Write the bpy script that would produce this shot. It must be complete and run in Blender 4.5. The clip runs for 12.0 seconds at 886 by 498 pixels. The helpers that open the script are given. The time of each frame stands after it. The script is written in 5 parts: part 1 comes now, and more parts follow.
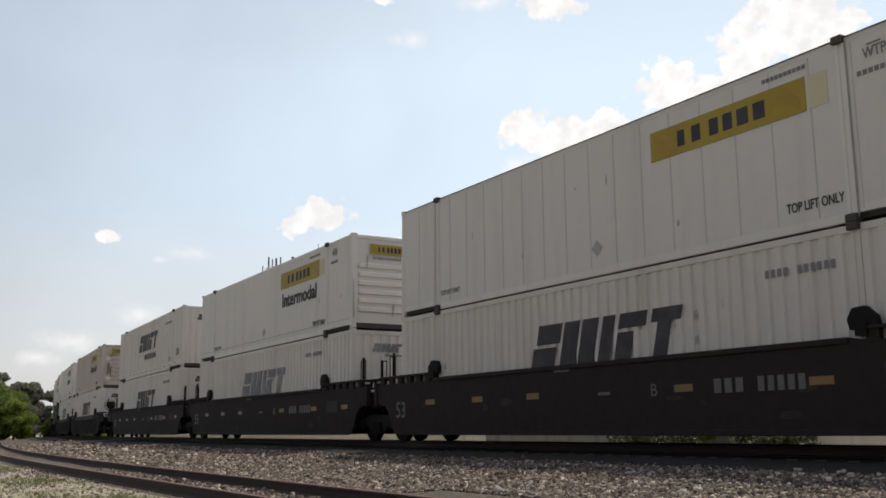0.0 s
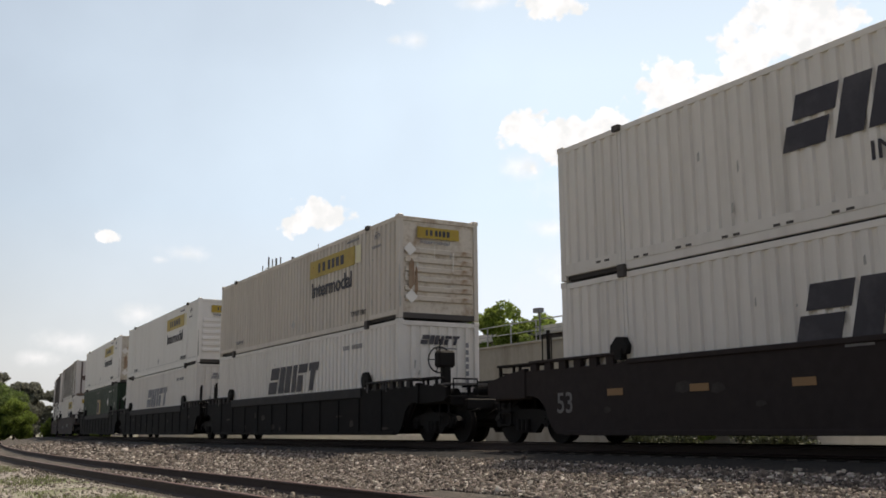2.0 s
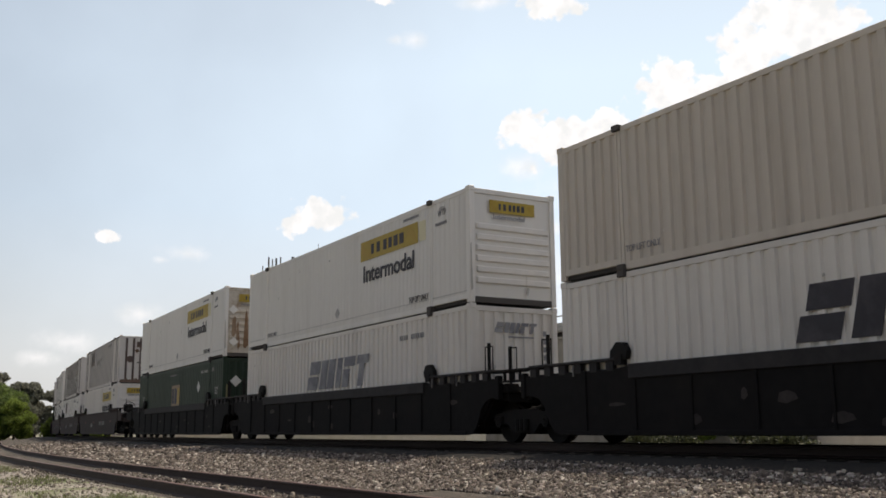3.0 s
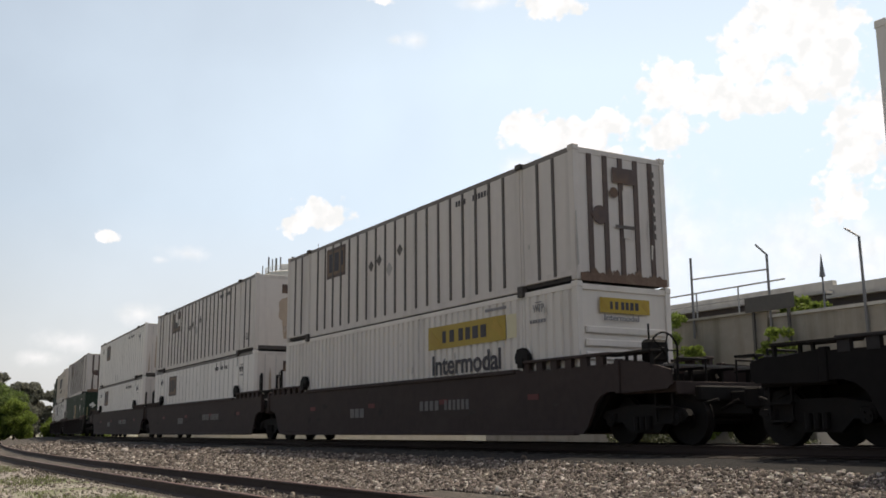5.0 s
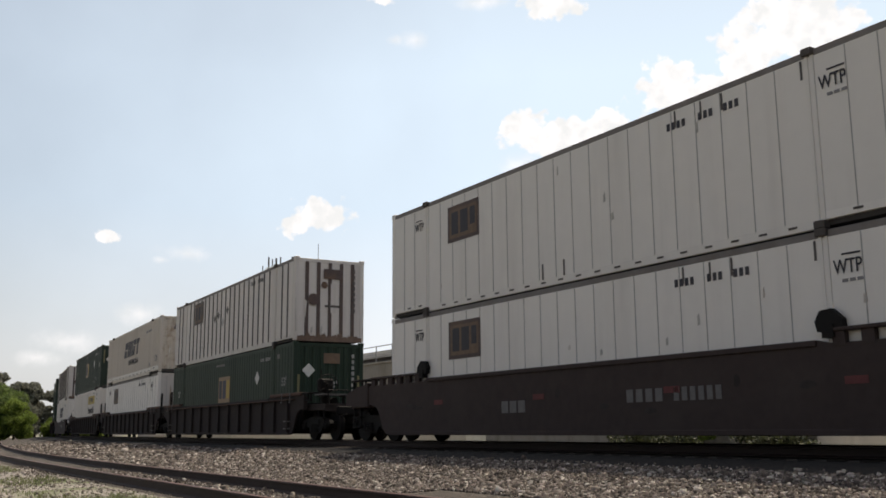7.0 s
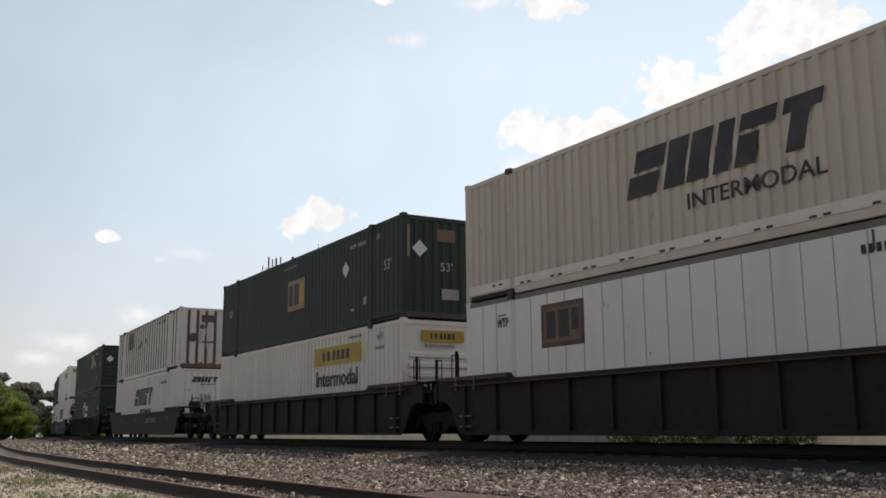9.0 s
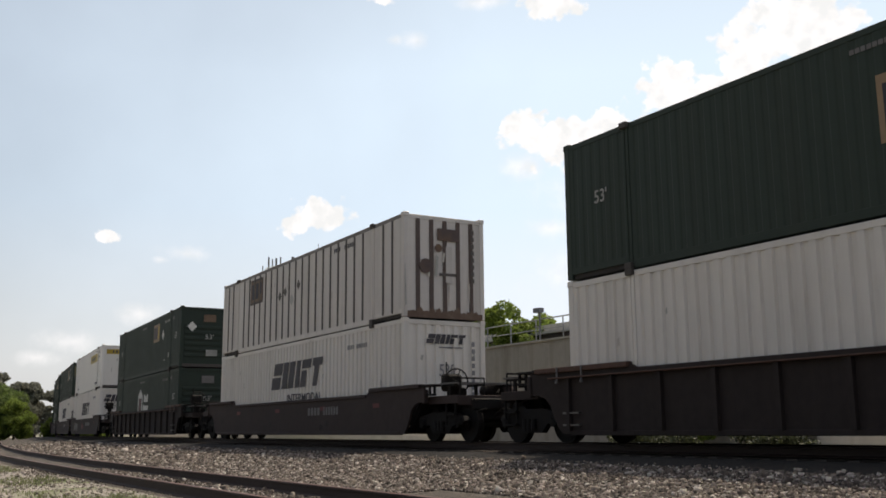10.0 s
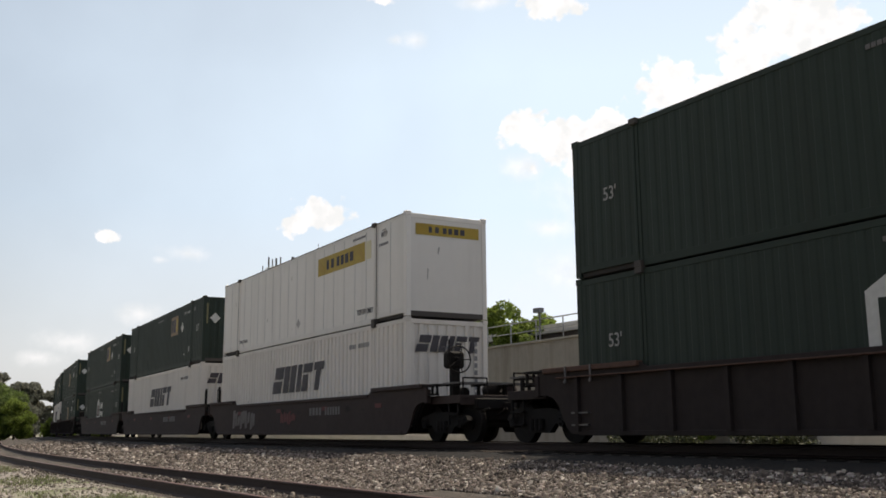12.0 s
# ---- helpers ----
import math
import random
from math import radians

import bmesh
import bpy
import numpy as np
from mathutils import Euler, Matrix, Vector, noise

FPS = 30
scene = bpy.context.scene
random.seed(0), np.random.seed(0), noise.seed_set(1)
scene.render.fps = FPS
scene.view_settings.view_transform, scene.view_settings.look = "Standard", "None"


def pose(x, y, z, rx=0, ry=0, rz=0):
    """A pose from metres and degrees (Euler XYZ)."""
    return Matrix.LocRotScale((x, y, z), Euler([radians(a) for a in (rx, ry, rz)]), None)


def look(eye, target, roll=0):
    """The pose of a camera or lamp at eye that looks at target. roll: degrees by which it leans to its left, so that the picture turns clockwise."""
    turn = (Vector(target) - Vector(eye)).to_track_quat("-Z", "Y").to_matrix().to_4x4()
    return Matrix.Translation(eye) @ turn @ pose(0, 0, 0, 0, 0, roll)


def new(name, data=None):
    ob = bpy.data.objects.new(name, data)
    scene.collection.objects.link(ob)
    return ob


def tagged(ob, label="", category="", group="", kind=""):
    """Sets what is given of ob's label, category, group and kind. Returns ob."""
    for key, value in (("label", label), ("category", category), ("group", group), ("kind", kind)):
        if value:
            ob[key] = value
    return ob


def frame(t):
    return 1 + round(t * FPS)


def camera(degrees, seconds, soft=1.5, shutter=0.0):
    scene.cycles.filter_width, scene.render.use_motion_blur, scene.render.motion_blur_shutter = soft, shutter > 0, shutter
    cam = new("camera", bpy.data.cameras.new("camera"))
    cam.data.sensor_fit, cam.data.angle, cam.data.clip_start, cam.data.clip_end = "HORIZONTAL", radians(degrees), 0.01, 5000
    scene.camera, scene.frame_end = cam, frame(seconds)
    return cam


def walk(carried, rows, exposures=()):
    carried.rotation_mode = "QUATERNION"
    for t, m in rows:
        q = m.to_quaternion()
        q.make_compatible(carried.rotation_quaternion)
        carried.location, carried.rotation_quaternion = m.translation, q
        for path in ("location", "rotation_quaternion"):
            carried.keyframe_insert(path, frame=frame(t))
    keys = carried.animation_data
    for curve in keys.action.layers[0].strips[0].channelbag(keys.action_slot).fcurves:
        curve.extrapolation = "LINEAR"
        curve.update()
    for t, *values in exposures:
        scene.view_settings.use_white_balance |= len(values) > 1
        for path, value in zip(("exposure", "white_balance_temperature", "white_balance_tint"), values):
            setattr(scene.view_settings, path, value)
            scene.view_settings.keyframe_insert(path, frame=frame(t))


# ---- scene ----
cam = camera(48.9, 12.0, soft=1.7)
EYE = (0.0, 0.0, 0.305)
VIEW = look(EYE, (0.0, math.cos(radians(10.504)), 0.305 + math.sin(radians(10.504))), roll=-0.436)
walk(cam, [(0.0, VIEW), (12.0, VIEW)], exposures=((0.0, 0.0, 7600, 10), (0.5, 0.06, 7600, 10), (1.5, 0.0, 7600, 10), (2.0, 0.05, 7600, 10), (2.5, -0.12, 7600, 10), (3.0, 0.04, 7600, 10), (3.5, 0.02, 7600, 10), (5.5, 0.08, 7600, 10), (7.0, 0.04, 7600, 10), (7.5, -0.04, 7600, 10), (9.5, 0.04, 7600, 10), (10.2, 0.05, 7600, 10), (10.5, -0.06, 7600, 10), (11.5, 0.02, 7600, 10), (12.0, 0.07, 7600, 10)))

# ---- the track's course: a runs back along the line, u across it from the camera ----
YAW, DIST, BEND, CURVE, SPEED = radians(30.916), 13.925, 20.0, 0.00142, 23.39
NX, NY = math.cos(YAW), math.sin(YAW)
EX, EY = -math.sin(YAW), math.cos(YAW)


def at(a, u, z=0.0):
    """A place by straight coordinates: a along the line, u away from the camera."""
    return Vector((NX * u + EX * a, NY * u + EY * a, z))


def course(a, off=0.0, z=0.0):
    """A place on the line of the main track; off is sideways, away from the camera."""
    if a <= BEND:
        return at(a, DIST + off, z)
    s = a - BEND
    th = YAW - CURVE * s
    x = NX * DIST + EX * BEND - (math.cos(th) - math.cos(YAW)) / CURVE
    y = NY * DIST + EY * BEND - (math.sin(th) - math.sin(YAW)) / CURVE
    return Vector((x + math.cos(th) * off, y + math.sin(th) * off, z))


def siding_off(a):
    """Sideways place of the siding's middle, from the camera's foot line."""
    return 4.95 + (0.00112 * (a - 20) ** 2 if a > 20 else 0.0)


# ---- sky, sun and exposure ----
def build_sky():
    world = bpy.data.worlds.new("sky")
    scene.world = world
    world.use_nodes = True
    nt = world.node_tree
    nt.nodes.clear()
    N = lambda kind: nt.nodes.new(kind)
    L = nt.links.new
    out, bg = N("ShaderNodeOutputWorld"), N("ShaderNodeBackground")
    sky = N("ShaderNodeTexSky")
    sky.sky_type, sky.sun_disc = "NISHITA", False
    sky.sun_elevation, sky.sun_rotation = radians(66), radians(39)
    sky.air_density, sky.dust_density, sky.ozone_density = 0.9, 4.0, 1.3
    tc = N("ShaderNodeTexCoord")
    big, fine = N("ShaderNodeTexNoise"), N("ShaderNodeTexNoise")
    big.inputs["Scale"].default_value, big.inputs["Detail"].default_value, big.inputs["Roughness"].default_value = 30.0, 10.0, 0.62
    fine.inputs["Scale"].default_value, fine.inputs["Detail"].default_value = 5.0, 6.0
    L(tc.outputs["Generated"], big.inputs["Vector"])
    L(tc.outputs["Generated"], fine.inputs["Vector"])

    def M(op, a, b=None):
        n = N("ShaderNodeMath")
        n.operation = op
        for i, v in enumerate((a, b)):
            if v is None:
                continue
            if isinstance(v, (int, float)):
                n.inputs[i].default_value = v
            else:
                L(v, n.inputs[i])
        return n.outputs[0]

    # cumulus heaps: azimuth (right of ahead), height, half width and half height in degrees, thickness
    heaps = [
             (13.8, 19.3, 1.98, 1.53, 1), (15.9, 18.8, 1.9, 1.27, 1), (18.7, 20.7, 2.33, 2.33, 1), (21.0, 21.9, 2.9, 2.14, 1), (22.9, 20.1, 2.12, 2.88, 0.95), (19.7, 18.2, 4.36, 1.49, 0.85),
             (23.9, 21.6, 1.35, 1.8, 0.8), (5.0, 17.4, 1.51, 1.18, 1), (7.6, 16.8, 2.78, 1.18, 1), (10.0, 17.4, 1.37, 1.04, 1), (8.8, 15.4, 3.11, 1.38, 0.8), (4.9, 15.2, 1.39, 0.66, 0.72),
             (13.3, 16.7, 2.41, 1.35, 0.85), (11.0, 13.4, 4.24, 2.28, 0.66), (13.8, 10.5, 4.52, 2.91, 0.62), (6.5, 11.6, 1.49, 0.59, 0.66), (9.2, 9.0, 3.94, 1.64, 0.6), (-7.4, 12.3, 2.17, 1.12, 0.95),
             (-8.6, 11.9, 1.31, 0.72, 0.9), (-19.4, 10.8, 0.82, 0.44, 0.9), (-17.3, 6.5, 1.46, 0.54, 0.68), (-20.8, 4.9, 1.86, 0.62, 0.7), (-22.6, 4.0, 1.37, 0.43, 0.66), (-15.0, 10.0, 1.41, 0.45, 0.6),
             (-16.4, 9.6, 0.51, 0.22, 0.6), (-3.6, 24.8, 1.16, 0.35, 0.85), (7.2, 24.3, 2.31, 0.9, 0.95), (2.5, 24.7, 1.35, 0.39, 0.75), (-1.6, 22.6, 0.78, 0.45, 0.58), (-2.9, 22.6, 0.52, 0.26, 0.55),
             (23.7, 14.8, 1.89, 2.44, 0.9), (25.0, 16.2, 1.51, 1.81, 0.9), (22.8, 12.5, 1.69, 2.0, 0.85), (23.9, 9.5, 2.13, 1.83, 0.75), (20.0, 9.8, 4.69, 2.5, 0.6), (60, 25, 14, 5, 1),
             (-70, 30, 16, 6, 1), (150, 35, 20, 7, 1), (-140, 22, 18, 5, 1),
    ]
    total = thin = None
    for az, el, w, h, thick in heaps:
        az, el = radians(az), radians(el)
        c = Vector((math.sin(az) * math.cos(el), math.cos(az) * math.cos(el), math.sin(el)))
        sub, rot = N("ShaderNodeVectorMath"), N("ShaderNodeVectorRotate")
        sub.operation = "SUBTRACT"
        L(tc.outputs["Generated"], sub.inputs[0])
        sub.inputs[1].default_value = c
        rot.rotation_type = "Z_AXIS"
        rot.inputs["Angle"].default_value = az
        L(sub.outputs[0], rot.inputs["Vector"])
        mul, ln = N("ShaderNodeVectorMath"), N("ShaderNodeVectorMath")
        mul.operation, ln.operation = "MULTIPLY", "LENGTH"
        L(rot.outputs[0], mul.inputs[0])
        mul.inputs[1].default_value = (1 / radians(w), 2.0, 1 / radians(h))
        L(mul.outputs[0], ln.inputs[0])
        one = M("MULTIPLY", M("MAXIMUM", M("SUBTRACT", 1.85, ln.outputs["Value"]), 0.0), thick)
        if thick < 0.8:
            thin = one if thin is None else M("MAXIMUM", thin, one)
        else:
            total = one if total is None else M("MAXIMUM", total, one)
    puff = N("ShaderNodeTexVoronoi")
    puff.feature, puff.inputs["Scale"].default_value, puff.inputs["Detail"].default_value = "SMOOTH_F1", 52.0, 2.0
    puff.inputs["Smoothness"].default_value = 0.35
    L(tc.outputs["Generated"], puff.inputs["Vector"])
    lump = M("ADD", total, M("MULTIPLY", M("SUBTRACT", big.outputs["Fac"], 0.5), 1.5))
    lump = M("ADD", lump, M("MULTIPLY", M("SUBTRACT", 0.42, puff.outputs["Distance"]), 0.75))
    ramp = N("ShaderNodeMapRange")
    ramp.interpolation_type = "SMOOTHSTEP"
    ramp.inputs["From Min"].default_value, ramp.inputs["From Max"].default_value = 0.48, 0.80
    L(lump, ramp.inputs["Value"])
    # summer haze: thick low down and towards the sun
    dot, sep = N("ShaderNodeVectorMath"), N("ShaderNodeSeparateXYZ")
    dot.operation = "DOT_PRODUCT"
    L(tc.outputs["Generated"], dot.inputs[0])
    L(tc.outputs["Generated"], sep.inputs[0])
    dot.inputs[1].default_value = (0.632, 0.775, 0.0)
    haze, low = N("ShaderNodeMapRange"), N("ShaderNodeMapRange")
    haze.inputs["From Min"].default_value, haze.inputs["From Max"].default_value = -0.12, 0.80
    haze.inputs["To Min"].default_value, haze.inputs["To Max"].default_value = 0.04, 0.98
    L(M("ADD", dot.outputs["Value"], M("MULTIPLY", M("SUBTRACT", fine.outputs["Fac"], 0.5), 0.35)), haze.inputs["Value"])
    low.inputs["From Min"].default_value, low.inputs["From Max"].default_value = 0.8, 0.35
    L(sep.outputs["Z"], low.inputs["Value"])
    veil = M("MULTIPLY", haze.outputs[0], low.outputs[0])
    mix1, mix2 = N("ShaderNodeMix"), N("ShaderNodeMix")
    mix1.data_type = mix2.data_type = "RGBA"
    L(veil, mix1.inputs["Factor"])
    L(sky.outputs[0], mix1.inputs[6])
    pale, rim = N("ShaderNodeMix"), N("ShaderNodeMapRange")
    pale.data_type = "RGBA"
    rim.inputs["From Min"].default_value, rim.inputs["From Max"].default_value = 0.22, 0.03
    L(sep.outputs["Z"], rim.inputs["Value"])
    L(rim.outputs[0], pale.inputs["Factor"])
    pale.inputs[6].default_value, pale.inputs[7].default_value = (7.1, 9.1, 11.9, 1), (8.8, 9.6, 11.0, 1)
    L(pale.outputs[2], mix1.inputs[7])
    wisp = N("ShaderNodeMapRange")
    wisp.interpolation_type = "SMOOTHSTEP"
    wisp.inputs["From Min"].default_value, wisp.inputs["From Max"].default_value, wisp.inputs["To Max"].default_value = 0.3, 1.5, 0.7
    L(M("ADD", thin, M("MULTIPLY", M("SUBTRACT", big.outputs["Fac"], 0.5), 1.6)), wisp.inputs["Value"])
    L(M("MAXIMUM", ramp.outputs[0], wisp.outputs[0]), mix2.inputs["Factor"])
    L(mix1.outputs[2], mix2.inputs[6])
    # sunlit heads and softer grey folds within the clouds
    fold, tone = N("ShaderNodeTexNoise"), N("ShaderNodeMix")
    fold.inputs["Scale"].default_value, fold.inputs["Detail"].default_value = 55.0, 6.0
    L(tc.outputs["Generated"], fold.inputs["Vector"])
    crease = N("ShaderNodeMapRange")
    crease.inputs["From Min"].default_value, crease.inputs["From Max"].default_value = 0.38, 0.60
    L(fold.outputs["Fac"], crease.inputs["Value"])
    tone.data_type = "RGBA"
    L(crease.outputs[0], tone.inputs["Factor"])
    tone.inputs[6].default_value, tone.inputs[7].default_value = (8.3, 9.0, 10.2, 1), (9.9, 10.4, 11.8, 1)
    L(tone.outputs[2], mix2.inputs[7])
    L(mix2.outputs[2], bg.inputs["Color"])
    bg.inputs["Strength"].default_value = 0.10
    L(bg.outputs[0], out.inputs["Surface"])


build_sky()
sun = new("sun", bpy.data.lights.new("sun", "SUN"))
sun.data.energy, sun.data.angle, sun.data.color = 2.4, radians(0.55), (1.0, 0.96, 0.9)
sun.matrix_world = look((0, 0, 30), (-0.632 * 0.407, -0.775 * 0.407, 30 - 0.913))


# ---- materials ----
def leafy(name, colour, glow):
    """Thin leaves that let light through."""
    m = bpy.data.materials.new(name)
    m.use_nodes = True
    nt = m.node_tree
    N, L = nt.nodes.new, nt.links.new
    b, out = nt.nodes["Principled BSDF"], nt.nodes["Material Output"]
    b.inputs["Roughness"].default_value = 0.6
    g, hs, tr, mx = N("ShaderNodeNewGeometry"), N("ShaderNodeHueSaturation"), N("ShaderNodeBsdfTranslucent"), N("ShaderNodeMixShader")
    ma = N("ShaderNodeMath")
    ma.operation = "MULTIPLY_ADD"
    L(g.outputs["Random Per Island"], ma.inputs[0])
    ma.inputs[1].default_value, ma.inputs[2].default_value = 0.9, 0.55
    hs.inputs["Color"].default_value = (*colour, 1)
    L(ma.outputs[0], hs.inputs["Value"])
    L(hs.outputs[0], b.inputs["Base Color"])
    L(hs.outputs[0], tr.inputs["Color"])
    mx.inputs[0].default_value = glow
    L(b.outputs[0], mx.inputs[1])
    L(tr.outputs[0], mx.inputs[2])
    L(mx.outputs[0], out.inputs["Surface"])
    return m


def mat(name, colour, rough=0.6, metal=0.0, vary=0.12, grain=6.0, dirt=None, dirt_amount=0.0, bump=0.0, bump_scale=60.0, streak=False, shift=0.05, spec=0.5):
    """A surface with variation at two scales, stains, fine relief and a small shift from piece to piece."""
    m = bpy.data.materials.new(name)
    m.use_nodes = True
    nt = m.node_tree
    N, L = nt.nodes.new, nt.links.new
    b = nt.nodes["Principled BSDF"]
    b.inputs["Metallic"].default_value = metal
    b.inputs["Specular IOR Level"].default_value = spec
    tc = N("ShaderNodeTexCoord")
    n1, n2 = N("ShaderNodeTexNoise"), N("ShaderNodeTexNoise")
    n1.inputs["Scale"].default_value, n1.inputs["Detail"].default_value = grain, 5.0
    n2.inputs["Scale"].default_value, n2.inputs["Detail"].default_value, n2.inputs["Roughness"].default_value = grain * 0.12, 6.0, 0.65
    L(tc.outputs["Object"], n1.inputs["Vector"])
    if streak:
        mp = N("ShaderNodeMapping")
        mp.inputs["Scale"].default_value = (3.0, 3.0, 0.25)
        L(tc.outputs["Object"], mp.inputs["Vector"])
        L(mp.outputs[0], n2.inputs["Vector"])
    else:
        L(tc.outputs["Object"], n2.inputs["Vector"])
    oi = N("ShaderNodeObjectInfo")
    bright = N("ShaderNodeMath")
    bright.operation = "MULTIPLY_ADD"
    L(n1.outputs["Fac"], bright.inputs[0])
    bright.inputs[1].default_value = vary * 2
    bright.inputs[2].default_value = 1 - vary
    piece = N("ShaderNodeMath")
    piece.operation = "MULTIPLY_ADD"
    L(oi.outputs["Random"], piece.inputs[0])
    piece.inputs[1].default_value = shift * 2
    piece.inputs[2].default_value = 1 - shift
    both = N("ShaderNodeMath")
    both.operation = "MULTIPLY"
    L(bright.outputs[0], both.inputs[0])
    L(piece.outputs[0], both.inputs[1])
    hsv = N("ShaderNodeHueSaturation")
    hsv.inputs["Color"].default_value = (*colour, 1)
    L(both.outputs[0], hsv.inputs["Value"])
    col = hsv.outputs[0]
    if dirt:
        mr, mx = N("ShaderNodeMapRange"), N("ShaderNodeMix")
        mr.inputs["From Min"].default_value, mr.inputs["From Max"].default_value = 0.48, 0.72
        mr.inputs["To Max"].default_value = dirt_amount
        L(n2.outputs["Fac"], mr.inputs["Value"])
        mx.data_type = "RGBA"
        L(mr.outputs[0], mx.inputs["Factor"])
        L(col, mx.inputs[6])
        mx.inputs[7].default_value = (*dirt, 1)
        col = mx.outputs[2]
    L(col, b.inputs["Base Color"])
    rr = N("ShaderNodeMath")
    rr.operation = "MULTIPLY_ADD"
    L(n2.outputs["Fac"], rr.inputs[0])
    rr.inputs[1].default_value = 0.25
    rr.inputs[2].default_value = max(0.02, rough - 0.12)
    L(rr.outputs[0], b.inputs["Roughness"])
    if bump:
        n3, bp = N("ShaderNodeTexNoise"), N("ShaderNodeBump")
        n3.inputs["Scale"].default_value, n3.inputs["Detail"].default_value = bump_scale, 4.0
        L(tc.outputs["Object"], n3.inputs["Vector"])
        bp.inputs["Strength"].default_value, bp.inputs["Distance"].default_value = bump, 0.02
        L(n3.outputs["Fac"], bp.inputs["Height"])
        L(bp.outputs[0], b.inputs["Normal"])
    return m


GRIME = (0.20, 0.16, 0.12)
WHITE = mat("white_paint", (0.75, 0.70, 0.65), 0.5, vary=0.05, grain=3, dirt=GRIME, dirt_amount=0.22, streak=True)
CLEAN = mat("clean_white_paint", (0.80, 0.76, 0.72), 0.45, vary=0.04, grain=3, dirt=GRIME, dirt_amount=0.12, streak=True)
CREAM = mat("aged_cream_paint", (0.62, 0.55, 0.48), 0.55, vary=0.06, grain=3, dirt=(0.25, 0.19, 0.14), dirt_amount=0.25, streak=True)
SILVER = mat("weathered_grey_white_panel", (0.65, 0.60, 0.565), 0.5, vary=0.06, grain=4, dirt=(0.24, 0.21, 0.195), dirt_amount=0.3, streak=True)
SOILED = mat("rust_soiled_white_paint", (0.66, 0.62, 0.57), 0.6, vary=0.08, grain=4, dirt=(0.20, 0.11, 0.07), dirt_amount=0.75, streak=True)
RUSTRUN = mat("rust_run", (0.25, 0.15, 0.09), 0.75, vary=0.35, grain=12, dirt=(0.43, 0.34, 0.26), dirt_amount=0.8, spec=0.2)
RUSTFOOT = mat("rusty_brown_foot", (0.17, 0.115, 0.09), 0.8, vary=0.4, grain=14, dirt=(0.32, 0.25, 0.2), dirt_amount=0.6, spec=0.2)
RUSTEND = mat("rust_blotched_paint", (0.62, 0.55, 0.47), 0.65, vary=0.15, grain=16, dirt=(0.30, 0.19, 0.11), dirt_amount=0.95, streak=False, spec=0.3)
FADEDGREEN = mat("weathered_green_paint", (0.030, 0.044, 0.034), 0.6, vary=0.12, grain=3, dirt=(0.045, 0.049, 0.040), dirt_amount=0.4, streak=True, spec=0.3)
DEEPGREEN = mat("deep_green_paint", (0.013, 0.030, 0.0165), 0.55, vary=0.12, grain=3, dirt=(0.03, 0.036, 0.025), dirt_amount=0.3, streak=True, spec=0.35)
GREEN = mat("dark_green_paint", (0.026, 0.039, 0.030), 0.6, vary=0.12, grain=3, dirt=(0.032, 0.036, 0.029), dirt_amount=0.4, streak=True, spec=0.3)
POSTGREY = mat("grey_post", (0.10, 0.085, 0.08), 0.6, vary=0.15, grain=8, dirt=(0.10, 0.07, 0.05), dirt_amount=0.5)
RAILGREY = mat("grey_top_rail", (0.19, 0.17, 0.16), 0.6, vary=0.2, grain=8, dirt=(0.12, 0.09, 0.07), dirt_amount=0.5)
RUSTPOST = mat("rust_brown_post", (0.095, 0.065, 0.057), 0.65, vary=0.25, grain=8, dirt=(0.16, 0.09, 0.06), dirt_amount=0.6, streak=True)
FAINT = mat("faint_panel_joint", (0.60, 0.59, 0.58), 0.6, vary=0.1)
SEAM = mat("panel_seam", (0.42, 0.40, 0.39), 0.6, vary=0.1)
CASTING = mat("dirty_casting_steel", (0.07, 0.06, 0.055), 0.7, vary=0.2, grain=20)
DARKGAP = mat("dark_underside", (0.045, 0.04, 0.038), 0.85, vary=0.2)
SOOTCAR = mat("sooty_black_car_paint", (0.013, 0.0115, 0.0115), 0.75, vary=0.35, grain=5, dirt=(0.028, 0.023, 0.021), dirt_amount=0.5, bump=0.1, spec=0.12)
RIBBROWN = mat("sooty_brown_car_paint", (0.038, 0.029, 0.027), 0.75, vary=0.3, grain=5, dirt=(0.055, 0.044, 0.040), dirt_amount=0.55, streak=True, bump=0.1, spec=0.18)
FLANGE = mat("rust_brown_flange", (0.10, 0.056, 0.043), 0.7, vary=0.35, grain=7, dirt=(0.13, 0.07, 0.045), dirt_amount=0.5, bump=0.15, spec=0.25)
BLACKCAR = mat("black_car_paint", (0.036, 0.0275, 0.0265), 0.75, vary=0.3, grain=5, dirt=(0.042, 0.032, 0.029), dirt_amount=0.5, bump=0.1, spec=0.15)
CHORDGREY = mat("scuffed_dark_chord", (0.030, 0.027, 0.028), 0.7, vary=0.35, grain=6, dirt=(0.07, 0.06, 0.058), dirt_amount=0.6, spec=0.25)
MAROON = mat("oxide_brown_car_paint", (0.054, 0.038, 0.035), 0.75, vary=0.25, grain=5, dirt=(0.075, 0.058, 0.052), dirt_amount=0.55, bump=0.1, spec=0.25)
RUNGEAR = mat("grimy_running_gear", (0.009, 0.0075, 0.007), 0.75, vary=0.3, grain=15, dirt=(0.025, 0.017, 0.013), dirt_amount=0.5, bump=0.2, spec=0.25)
WORNSTEEL = mat("worn_steel_bar", (0.16, 0.15, 0.145), 0.5, 0.5, vary=0.3, grain=14, dirt=(0.06, 0.04, 0.03), dirt_amount=0.6)
